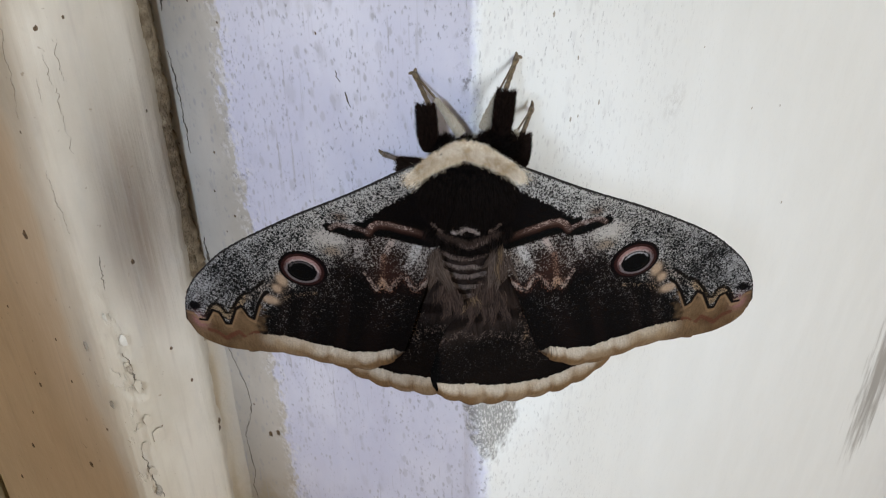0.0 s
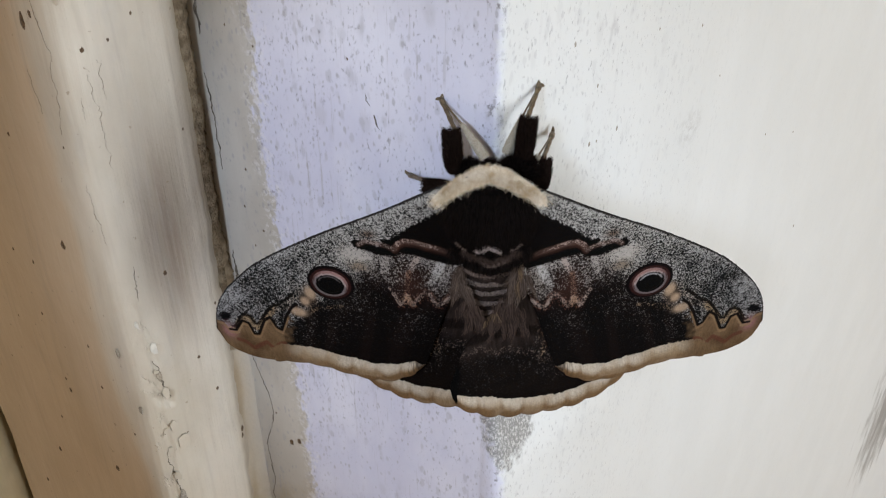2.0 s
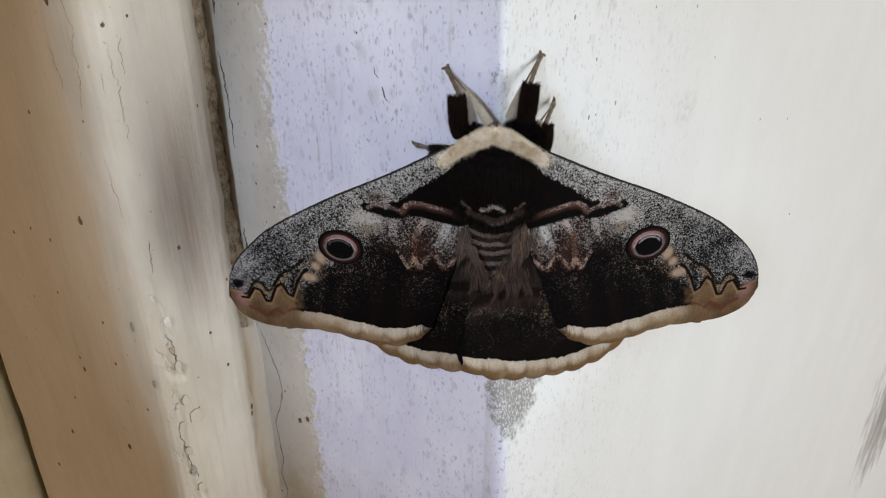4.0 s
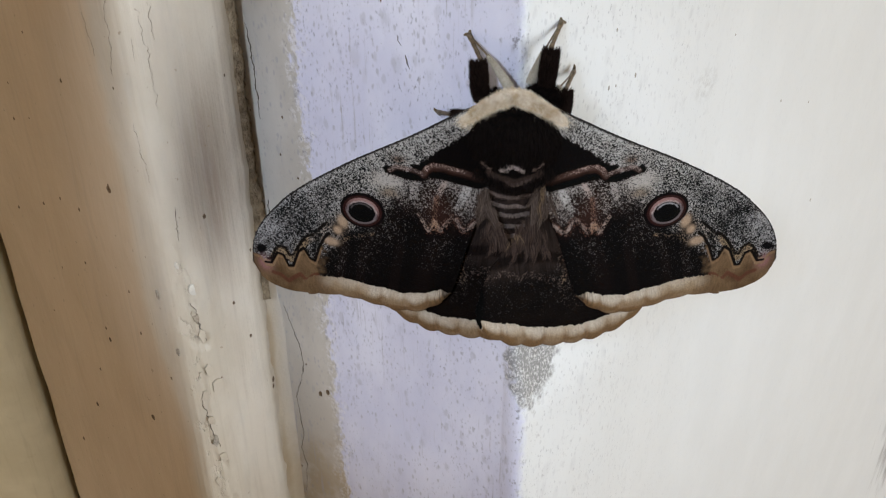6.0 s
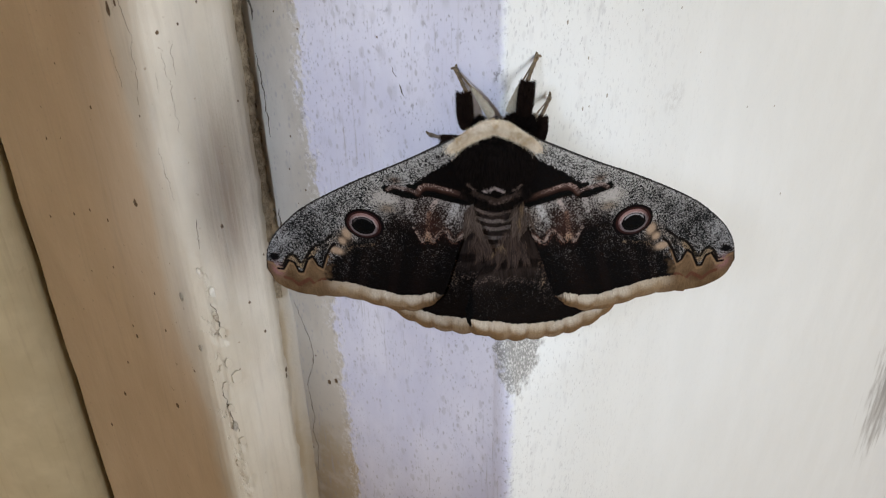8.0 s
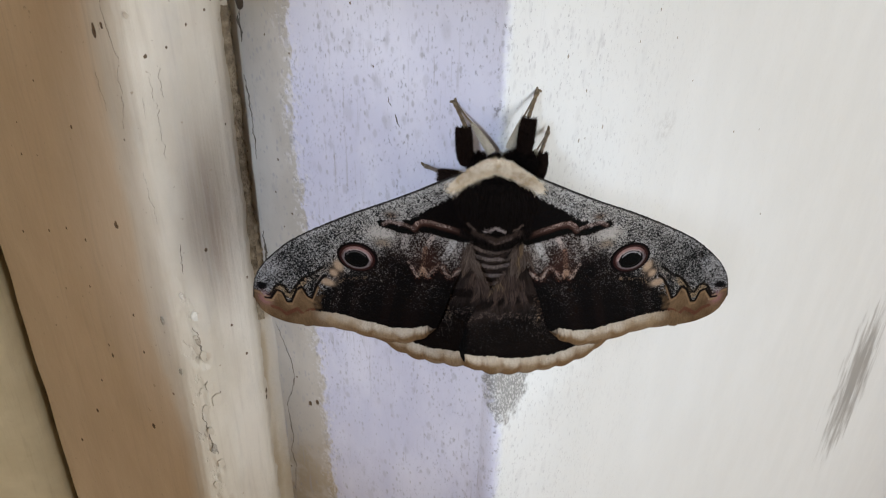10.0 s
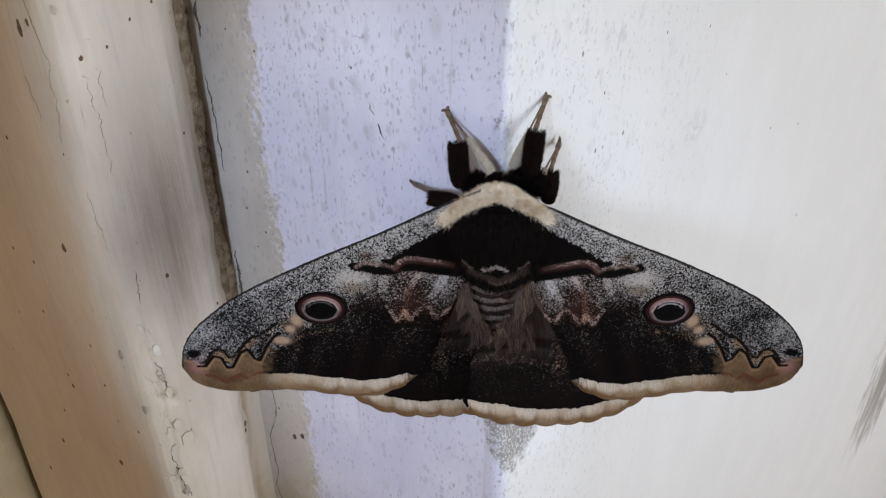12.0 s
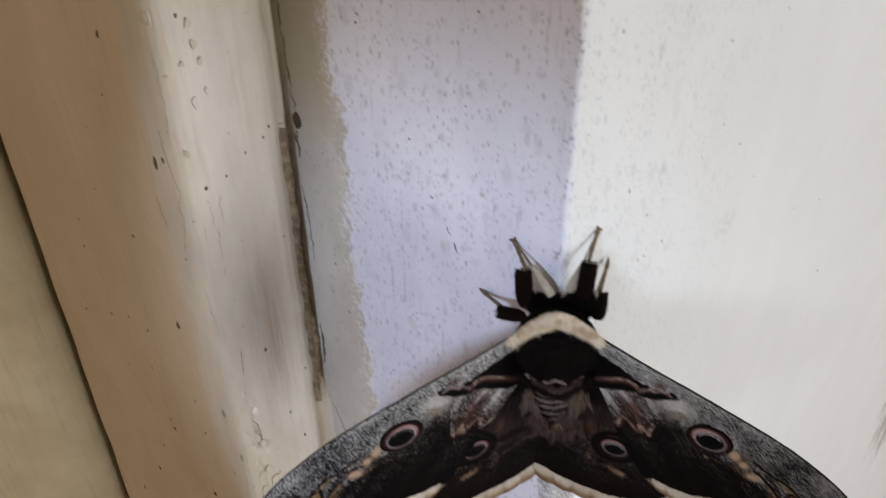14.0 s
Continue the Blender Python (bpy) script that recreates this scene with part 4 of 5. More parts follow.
def hind_colour(u, v):
    soft, mid, small = field(u, v, 3.0), field(u, v, 0.9), field(u + 50, v, 0.45)
    hairs = field(u * 3.2 + 0.5 * v, v * 0.35, 1.0)
    p = Pattern(u, (0.0080, 0.0065, 0.0062), (0.17, 0.16, 0.155), 0.0)
    p.ground = blend(p.ground, (0.012, 0.009, 0.008), soft)
    # brown hairs over the base
    zone = ramp(v, -36, -30) * ramp(v, -13, -19)
    p.ground = blend(p.ground, (0.050, 0.036, 0.031), zone * (0.15 + 0.85 * hairs))
    # darker band, then a pale arc
    p.darken((0.006, 0.0045, 0.0045), near_line(u, v, [(-18, -29.0), (-9, -27.8), (-2, -28.8), (2, -30)], 1.8) * 0.7)
    arc = [(-16.5, -33.6), (-14.7, -31.5), (-11.8, -31.1), (-7.6, -33.2), (-5.8, -32.6), (-1.5, -34.9), (2.2, -37.0), (4.2, -38.6)]
    p.strew((0.20, 0.15, 0.128), near_line(u, v, arc, 1.3) * (0.3 + 0.7 * mid), 0.42)
    dots = ramp(v, -48, -40) * ramp(v, -30, -35)
    p.dense = np.maximum(p.dense, dots * (0.05 + 0.17 * ramp(small, 0.45, 0.9)))
    # mealy strip that runs down beside the eyespot
    strip = near_line(u, v, [(1.6, -27), (2.2, -34), (3.2, -40), (5.5, -46)], 2.6)
    p.strew((0.24, 0.20, 0.18), strip * (0.3 + 0.7 * mid) * ramp(v, -48, -43) * 0.8, 0.24)
    p.strew((0.46, 0.31, 0.20), bump2(u, v, 2.3, -36.0, 0.6, 2.4) * 0.6, 0.4)
    # brown ring round the eyespot, a tan wedge above it and an ochre patch below
    far = np.hypot(u - 8.2, v + 29.6)
    p.paint((0.006, 0.0045, 0.0045), ramp(np.abs(far - 5.0), 1.0, 0.5) * 0.9)
    p.strew((0.26, 0.155, 0.10), ramp(np.abs(far - 6.6), 1.3, 0.4) * (0.35 + 0.65 * mid) * 0.6, 0.34)
    p.paint((0.15, 0.078, 0.052), bump2(u, v, 1.8, -24.0, 1.1, 2.2) * 0.55)
    p.strew((0.50, 0.33, 0.21), bump2(u, v + 0.35 * (u - 9), 9.4, -38.8, 2.8, 1.4, 1.4) * 0.9, 0.55)
    outer = ramp(u, 11, 15) * ramp(v, -40, -34)
    p.strew((0.27, 0.24, 0.23), outer * 0.8, 0.32)
    # black inner edge, taking in the shadow line where the hindwings overlap
    p.darken((0.004, 0.003, 0.003), ramp(u, -15.2, -17.2) * ramp(v, -30, -34) * 0.9)
    return p.all()


def sheet(us, top, low, colour, camber, rows, offset, flip, puffed=False, puff=1.0):
    """A strip of wing between two curves: vertices in metres, faces and colours."""
    t = np.linspace(0, 1, rows)
    u = np.repeat(np.asarray(us)[:, None], rows, 1)
    a, b = top[:, None], low[:, None]
    v = a + (b - a) * t
    depth = np.broadcast_to(t, u.shape)
    z = camber(u, v) + offset + (0.8 * puff * np.sin(np.pi * np.clip(depth, 0.02, 1)) if puffed else 0)
    z = z + 0.05 * (RNG.random(u.shape) - 0.5)
    col = colour(u, v, depth) if puffed else colour(u, v)
    sx = -1 if flip else 1
    verts = np.stack([sx * u, v - HINGE_V, z], -1).reshape(-1, 3) * MM
    k = (np.arange(len(us) - 1)[:, None] * rows + np.arange(rows - 1)).ravel()
    around = (k, k + rows, k + rows + 1, k + 1) if flip else (k, k + 1, k + rows + 1, k + rows)
    faces = np.stack(around, 1).tolist()
    return verts, faces, np.clip(col, 0, 1).reshape(-1, col.shape[-1])


def painted(name, built, mat, parent, label, thick):
    verts, faces, cols = built
    if cols.shape[1] == 3:
        cols = np.concatenate([cols, cols, np.zeros((len(cols), 1))], 1)
    tones = np.clip(cols[:, :6] * 0.62 - 0.0025, 0.0015, 1)
    ob = smooth(part(name, (verts, faces), mat, parent, label))
    for layer_name, tone, alpha in (("pattern", tones[:, :3], cols[:, 6:]), ("pale", tones[:, 3:], np.ones((len(cols), 1)))):
        layer = ob.data.color_attributes.new(layer_name, "FLOAT_COLOR", "POINT")
        layer.data.foreach_set("color", np.concatenate([tone, alpha], 1).astype(np.float32).ravel())
    sol = ob.modifiers.new("thickness", "SOLIDIFY")
    sol.thickness, sol.offset = thick, -1
    return ob


def eased(a, b, count, power=1.0):
    t = np.linspace(0, 1, count)
    return a + (b - a) * (1 - (1 - t) ** power)


def fore_camber(u, v):
    return 1.1 * np.exp(-((u - 24) / 24) ** 2) * (1 - ((v + 24) / 34) ** 2) - 0.0


def hind_camber(u, v):
    return 0.8 * (1 - ((v + 34) / 22) ** 2) - 0.25


def eyespot(parent, centre, radius, tilt, flip, camber, lift, dim=1.0):
    """Ringed eyespot: black rim, rose ring with a pale crescent, dark pupil with a painted glint."""
    rings, spokes = 26, 72
    verts, faces, cols = [], [], []
    sx = -1 if flip else 1
    for i in range(rings + 1):
        r = i / rings
        for k in range(spokes):
            a = 2 * math.pi * k / spokes
            x, y = r * math.cos(a) * radius, r * math.sin(a) * radius * 0.86
            u, v = centre[0] + x * math.cos(tilt) - y * math.sin(tilt), centre[1] + x * math.sin(tilt) + y * math.cos(tilt)
            up = math.sin(a) * 0.85 - math.cos(a) * 0.5
            eye = math.hypot((x / radius - 0.03) / 0.60, (y / radius + 0.05) / 0.50)
            if r > 0.85:
                c = (0.009, 0.006, 0.007)
            elif r > 0.74:
                c = (0.045, 0.017, 0.015)
            elif eye > 1.14:
                pale = max(0.0, up)
                c = (0.13 + 0.36 * pale, 0.068 + 0.22 * pale, 0.064 + 0.205 * pale)
                if up < -0.1:
                    c = (0.15, 0.105, 0.105)
            elif eye > 1.0:
                c = (0.24, 0.20, 0.205) if up < 0.25 else (0.50, 0.40, 0.38)
            else:
                c = (0.006, 0.0055, 0.006)
                # glint coloured into the pupil, bright on the unflipped wing only
                if 0.80 < eye < 0.91 and y > 0.06 * radius and abs(x) < 0.46 * radius:
                    c = (0.42, 0.42, 0.44) if not flip else (0.10, 0.09, 0.09)
            g = dim * (0.8 + 0.4 * RNG.random())
            z = float(camber(np.array(u), np.array(v))) + lift + 0.22 * (1 - r**6) + (0.10 if r < 0.5 else 0)
            verts.append((sx * u * MM, (v - HINGE_V) * MM, z * MM))
            cols.append([q * g for q in c])
    for i in range(rings):
        for k in range(spokes):
            a, b = i * spokes + k, i * spokes + (k + 1) % spokes
            c, d = b + spokes, a + spokes
            faces.append((a, d, c, b) if not flip else (a, b, c, d))
    return painted("eyespot", (verts, faces, np.clip(np.array(cols), 0, 1)), SCALES, parent, "rose and black ringed eyespot", 0.0001)


def scallop(u, pitch, amount):
    return amount * np.abs(np.sin(np.pi * u / pitch))


def wing_frame(flip):
    if not flip:
        m = Matrix((AX_U, AX_V, AX_N)).transposed()
        p = HINGE.copy()
    else:
        m = Matrix((Vector((AX_U.x, -AX_U.y, -AX_U.z)), Vector((-AX_V.x, AX_V.y, AX_V.z)), Vector((-AX_N.x, AX_N.y, AX_N.z)))).transposed()
        p = Vector((2 * CENTRE - HINGE.x, HINGE.y, HINGE.z))
    return Matrix.Translation(p - BASE) @ m.to_4x4()


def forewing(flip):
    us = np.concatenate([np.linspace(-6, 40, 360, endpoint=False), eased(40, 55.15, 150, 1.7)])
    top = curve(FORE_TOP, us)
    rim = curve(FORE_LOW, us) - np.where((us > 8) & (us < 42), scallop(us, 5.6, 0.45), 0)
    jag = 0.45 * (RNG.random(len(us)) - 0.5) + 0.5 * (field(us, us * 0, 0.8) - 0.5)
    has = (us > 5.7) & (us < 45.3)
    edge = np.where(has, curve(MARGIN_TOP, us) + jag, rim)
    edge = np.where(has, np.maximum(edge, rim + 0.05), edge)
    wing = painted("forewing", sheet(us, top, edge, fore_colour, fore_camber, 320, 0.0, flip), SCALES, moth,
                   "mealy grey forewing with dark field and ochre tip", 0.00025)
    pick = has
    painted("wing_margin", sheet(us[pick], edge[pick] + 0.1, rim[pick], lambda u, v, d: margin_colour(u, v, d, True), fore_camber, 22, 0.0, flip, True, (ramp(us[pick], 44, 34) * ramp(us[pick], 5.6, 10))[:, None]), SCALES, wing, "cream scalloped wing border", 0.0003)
    eyespot(wing, (24.3, -21.1), 5.3, radians(-12), flip, fore_camber, 0.05)
    return wing


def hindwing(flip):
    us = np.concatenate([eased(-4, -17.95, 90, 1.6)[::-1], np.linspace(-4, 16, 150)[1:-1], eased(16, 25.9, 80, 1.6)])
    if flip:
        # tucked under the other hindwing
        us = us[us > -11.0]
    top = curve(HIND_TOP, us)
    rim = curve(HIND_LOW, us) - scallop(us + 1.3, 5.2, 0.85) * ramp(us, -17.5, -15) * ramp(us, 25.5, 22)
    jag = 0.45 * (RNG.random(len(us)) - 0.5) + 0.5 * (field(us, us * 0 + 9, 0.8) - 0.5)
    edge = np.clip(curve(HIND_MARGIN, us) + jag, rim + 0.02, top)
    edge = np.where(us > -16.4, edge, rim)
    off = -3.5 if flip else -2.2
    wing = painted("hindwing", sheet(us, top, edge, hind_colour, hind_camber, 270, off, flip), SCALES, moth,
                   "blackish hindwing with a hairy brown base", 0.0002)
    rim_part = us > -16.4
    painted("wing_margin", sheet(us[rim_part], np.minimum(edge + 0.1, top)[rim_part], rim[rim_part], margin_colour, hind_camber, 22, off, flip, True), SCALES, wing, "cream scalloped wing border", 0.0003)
    eyespot(wing, (8.2, -29.6), 4.3, radians(-10), flip, hind_camber, off + 0.05, 0.75)
    return wing


WINGS = []
for flip in (False, True):
    for make in (forewing, hindwing):
        wing = make(flip)
        wing.matrix_basis = wing_frame(flip)
        WINGS.append((wing, flip))


# ---- body and legs ----
def fur(points, normals, lay, length, width, wild=0.35):
    """Tapered hairs: each a thin bent blade from its root."""
    verts, faces = [], []
    for p, nrm in zip(points, normals):
        way = (Vector(nrm) * (1 - lay[3]) + Vector(lay[:3]) * lay[3] + Vector(RNG.normal(0, wild * 0.5, 3))).normalized()
        ln = length * (0.6 + 0.7 * RNG.random())
        side = way.cross(Vector(RNG.normal(0, 1, 3))).normalized() * width * 0.5
        bend = Vector(lay[:3]) * ln * 0.25
        a, b = Vector(p), Vector(p) + way * ln * 0.55 + bend * 0.3
        c = Vector(p) + way * ln + bend
        k = len(verts)
        verts += [a - side, a + side, b + side * 0.8, b - side * 0.8, c]
        faces += [(k, k + 1, k + 2, k + 3), (k + 3, k + 2, k + 4)]
    return verts, faces


def ellipsoid(centre, radii, count, keep=None):
    pts, nrm = [], []
    while len(pts) < count:
        d = RNG.normal(0, 1, 3)
        d /= np.linalg.norm(d)
        p = np.array(centre) + d * np.array(radii)
        if keep is None or keep(p, d):
            n2 = d / np.array(radii)
            pts.append(p)
            nrm.append(n2 / np.linalg.norm(n2))
    return pts, nrm


def blob(bm, centre, radii, seg=20):
    m = Matrix.Translation(centre) @ Matrix.Diagonal((*radii, 1))
    bmesh.ops.create_uvsphere(bm, u_segments=seg, v_segments=seg // 2, radius=1.0, matrix=m)


def local(p):
    return Vector(p) - BASE


def furry(name, blobs, mat, skin, count, lay, length, width, label, parent=None, keep=None, wild=0.35):
    bm = bmesh.new()
    for c, r in blobs:
        blob(bm, c, r)
    core = part(name, bm, skin, parent or moth, label)
    smooth(core)
    area = [r[0] * r[1] + r[1] * r[2] + r[0] * r[2] for _, r in blobs]
    verts, faces = [], []
    for (c, r), a in zip(blobs, area):
        p, nr = ellipsoid(c, r, max(1, int(count * a / sum(area))), keep)
        vs, fs = fur(p, nr, lay, length, width, wild)
        faces += [tuple(i + len(verts) for i in f) for f in fs]
        verts += vs
    part("fur", (verts, faces), mat, core)
    return core


TH = local((CENTRE - 0.0005, 0.1480, 1.5051))
furry("thorax", [(TH, (0.0090, 0.0086, 0.0076))], DARK_FUR, SKIN, 30000, (0, -0.1, -1, 0.8), 0.0014, 0.00007, "thorax with dense blackish fur",
      keep=lambda p, d: d[1] < 0.35)
furry("head", [(local((0.0046, 0.1570, 1.5072)), (0.0020, 0.0030, 0.0022)), (local((0.0100, 0.1560, 1.5086)), (0.0040, 0.003, 0.0030)), (local((0.0004, 0.1570, 1.5078)), (0.0026, 0.0026, 0.0020))], HEAD_FUR, SKIN, 6000,
      (0, -0.2, 0.6, 0.3), 0.0009, 0.00008, "small dark furry head")


def abdomen():
    """Tapered abdomen of ringed segments, each fringed with pale hairs."""
    bm = bmesh.new()
    rings = []
    for k in range(30):
        t = k / 29
        w = 0.0062 * (1 - 0.45 * t) * (1 + 0.05 * math.sin(t * 6 * 2 * math.pi))
        z = 1.497 - 0.026 * t
        y = 0.1462 + 0.006 * t * t
        rings.append([bm.verts.new(local((CENTRE + w * math.cos(a), y + 0.8 * w * math.sin(a), z))) for a in np.linspace(0, 2 * math.pi, 20, endpoint=False)])
    for a, b in zip(rings, rings[1:]):
        for i in range(20):
            bm.faces.new((a[i], a[(i + 1) % 20], b[(i + 1) % 20], b[i]))
    bm.faces.new(rings[0])
    bm.faces.new(rings[-1][::-1])
    bmesh.ops.recalc_face_normals(bm, faces=bm.faces[:])
    core = smooth(part("abdomen", bm, BROWN_SKIN, moth, "dark abdomen with pale hair rings"))
    for k, (z, half, mat) in enumerate(((1.4944, 0.0052, PINK_FUR), (1.4920, 0.0050, RING_FUR), (1.4896, 0.0043, RING_FUR), (1.4866, 0.0034, RING_FUR), (1.4836, 0.0022, PINK_FUR))):
        pts, nrm = [], []
        t = (1.497 - z) / 0.026
        w = 0.0062 * (1 - 0.45 * t)
        for _ in range(900):
            x = half * (2 * RNG.random() - 1)
            a = math.pi * 1.5 + math.asin(max(-0.98, min(0.98, x / w)))
            dz = RNG.normal(0, 0.00013) + 0.00035 * (x / half) ** 2 + 0.0003 * noise.noise(Vector((x * 700, k, 4)))
            pts.append(local((CENTRE - 0.0008 + w * math.cos(a), 0.1460 + 0.006 * t * t + 0.8 * w * math.sin(a), z + dz)))
            nrm.append((math.cos(a), math.sin(a), 0))
        part("hair_ring", fur(pts, nrm, (0, -0.15, -1, 0.75), 0.00062, 0.00006, 0.4), mat, core)
    return core


abdomen()


def tuft(name, centre, radii, lay, length, mat, count, label, width=0.00010):
    pts, nrm = ellipsoid(local(centre), radii, count, lambda p, d: d[1] < 0.3)
    part(name, fur(pts, nrm, lay, length, width, 0.3), mat, moth, label)


def lock(name, top, low, wide, length, mat, count, label, width=0.00007, wave=0.0006):
    """A lock of wavy hair: roots strewn from top to low, each hair a bent ribbon that hangs down."""
    verts, faces = [], []
    top, low = local(top), local(low)
    clumps = [(RNG.random(), 0.5 * RNG.normal(), 0.6 + 0.6 * RNG.random(), RNG.normal(0, 0.5), RNG.random()) for _ in range(max(5, count // 40))]
    for _ in range(count):
        t, s, size, phase, front = clumps[RNG.integers(0, len(clumps))]
        t = min(1.0, max(0.0, t + RNG.normal(0, 0.08)))
        root = Vector((0.00035 * RNG.normal(), -0.0006 * front - 0.0002 * RNG.random(), 0.0004 * RNG.normal()))
        p = top.lerp(low, t) + Vector((wide * s * (0.35 + 0.65 * t), 0, 0))
        way = Vector((0.35 * s, -0.10, -1)).normalized()
        ln = length * size * (0.75 + 0.4 * RNG.random())
        amp = wave * (0.7 + 0.5 * RNG.random())
        k = len(verts)
        for i in range(5):
            q = i / 4
            c = p + root * (1 - 0.75 * q) + way * ln * q + Vector((amp * math.sin(phase * 2 + 4 * q) * q, -0.0006 * front - 0.0005 * math.sin(math.pi * q), 0))
            h = 0.5 * width * (1 - q) ** 0.6 + 0.000008
            verts += [c - Vector((h, 0, 0)), c + Vector((h, 0, 0))]
            if i:
                faces.append((k + 2 * i - 2, k + 2 * i - 1, k + 2 * i + 1, k + 2 * i))
    return part(name, (verts, faces), mat, moth, label)


# grey-brown locks beside the abdomen, brown hairs over the hindwing bases, pale fringe behind the thorax
lock("hair_tuft", (CENTRE - 0.0064, 0.1424, 1.4955), (CENTRE - 0.0062, 0.1420, 1.4905), 0.0024, 0.0040, GREY_FUR, 700, "grey-brown hair tuft at the wing base")
lock("hair_tuft", (CENTRE + 0.0052, 0.1424, 1.4965), (CENTRE + 0.0050, 0.1420, 1.4905), 0.0028, 0.0044, GREY_FUR, 900, "grey-brown hair tuft at the wing base")
lock("hair_tuft", (CENTRE + 0.0056, 0.1418, 1.4968), (CENTRE + 0.0046, 0.1416, 1.4920), 0.0016, 0.0034, TAN_HAIR, 60, "few tan hairs at the wing base")
lock("hair_tuft", (CENTRE - 0.0040, 0.1416, 1.4880), (CENTRE - 0.0030, 0.1412, 1.4830), 0.0040, 0.0034, BROWN_FUR, 700, "brown hairs over the hindwing base")
lock("hair_tuft", (CENTRE + 0.0034, 0.1416, 1.4885), (CENTRE + 0.0030, 0.1412, 1.4820), 0.0046, 0.0036, BROWN_FUR, 800, "brown hairs over the hindwing base")
lock("hair_tuft", (CENTRE + 0.0016, 0.1412, 1.4865), (CENTRE - 0.0004, 0.1410, 1.4840), 0.0010, 0.0026, TAN_HAIR, 45, "few tan hairs over the hindwing base")


def fringe(line, rows, length, mat, lay, label, depth=0.0004, width=0.00006, y=0.1384):
    """Short hairs strewn along a broken line across the back (x, z in mm from the middle)."""
    pts, nrm = [], []
    for _ in range(rows):
        i = RNG.integers(0, len(line) - 1)
        t = RNG.random()
        x = line[i][0] + (line[i + 1][0] - line[i][0]) * t
        z = line[i][1] + (line[i + 1][1] - line[i][1]) * t
        pts.append(local((CENTRE - 0.0005 + x * MM + RNG.normal(0, 0.00012), y + depth * RNG.random() + 0.00004 * x * x, 1.5 + z * MM + RNG.normal(0, 0.00015))))
        nrm.append((0, -1, 0.2))
    part("hair_fringe", fur(pts, nrm, lay, length, width, 0.5), mat, moth, label)


PALE = "whitish hair fringe behind the thorax"
fringe([(-3.0, 1.2), (-1.6, 1.6), (-0.6, 2.3), (0.2, 2.2), (0.8, 1.7), (1.8, 1.2)], 420, 0.0008, PALE_FUR, (0, 0, 0.6, 0.5), PALE)
fringe([(-6.4, 2.4), (-5.6, 1.8), (-4.6, 1.2)], 120, 0.0008, PINK_FUR, (0, 0, 0.5, 0.5), PALE)
fringe([(3.4, 1.4), (4.6, 1.8), (5.6, 2.5)], 120, 0.0008, PINK_FUR, (0, 0, 0.5, 0.5), PALE)
fringe([(-5.5, 0.9), (-2, 0.1), (0, -0.5), (2, 0.0), (5.6, 1.0)], 900, 0.0010, BROWN_FUR, (0, -0.1, -1, 0.6), "brown hair fringe behind the thorax", 0.0009)
fringe([(-1.6, -0.4), (-0.8, -1.0), (0.2, -1.2), (1.2, -0.8), (3.4, 0.2)], 160, 0.0007, PINK_FUR, (0, -0.1, -1, 0.5), PALE)
fringe([(-7.5, 0.4), (-5, -0.8), (-2, -1.7), (0, -2.1), (2, -1.8), (5, -0.8), (7.5, 0.4)], 2200, 0.0018, DARK_FUR, (0, -0.1, -1, 0.75), "black hair band behind the thorax", 0.0012, 0.0001, 0.1390)


def tube(pts, radii, sides=8):
    bm = bmesh.new()
    rings = []
    pts = [Vector(p) for p in pts]
    for i, p in enumerate(pts):
        d = (pts[min(i + 1, len(pts) - 1)] - pts[max(i - 1, 0)]).normalized()
        a = d.cross(Vector((0.3, 1, 0.2))).normalized()
        b = d.cross(a)
        rings.append([bm.verts.new(p + (a * math.cos(q) + b * math.sin(q)) * radii[i]) for q in np.linspace(0, 2 * math.pi, sides, endpoint=False)])
    for a, b in zip(rings, rings[1:]):
        for i in range(sides):
            bm.faces.new((a[i], a[(i + 1) % sides], b[(i + 1) % sides], b[i]))
    bm.faces.new(rings[0][::-1])
    bm.faces.new(rings[-1])
    bmesh.ops.recalc_face_normals(bm, faces=bm.faces[:])
    return bm


def along(a, b, count):
    a, b = Vector(a), Vector(b)
    return [a + (b - a) * k / (count - 1) for k in range(count)]


def furred_limb(name, pts, radii, mat, count, length, parent, label, skin, lay=None, width=0.00008, wild=0.35):
    core = smooth(part(name, tube(pts, radii, 10), skin, parent, label))
    p, nr = [], []
    pts = [Vector(q) for q in pts]
    for _ in range(count):
        i = RNG.integers(0, len(pts) - 1)
        t = RNG.random()
        c = pts[i].lerp(pts[i + 1], t)
        d = (pts[i + 1] - pts[i]).normalized()
        nrm = d.cross(Vector(RNG.normal(0, 1, 3))).normalized()
        p.append(c + nrm * (radii[i] * (1 - t) + radii[i + 1] * t))
        nr.append(nrm)
    way = (pts[-1] - pts[0]).normalized()
    part("fur", fur(p, nr, lay or (way.x, way.y, way.z, 0.55), length, width, wild), mat, core)
    return core


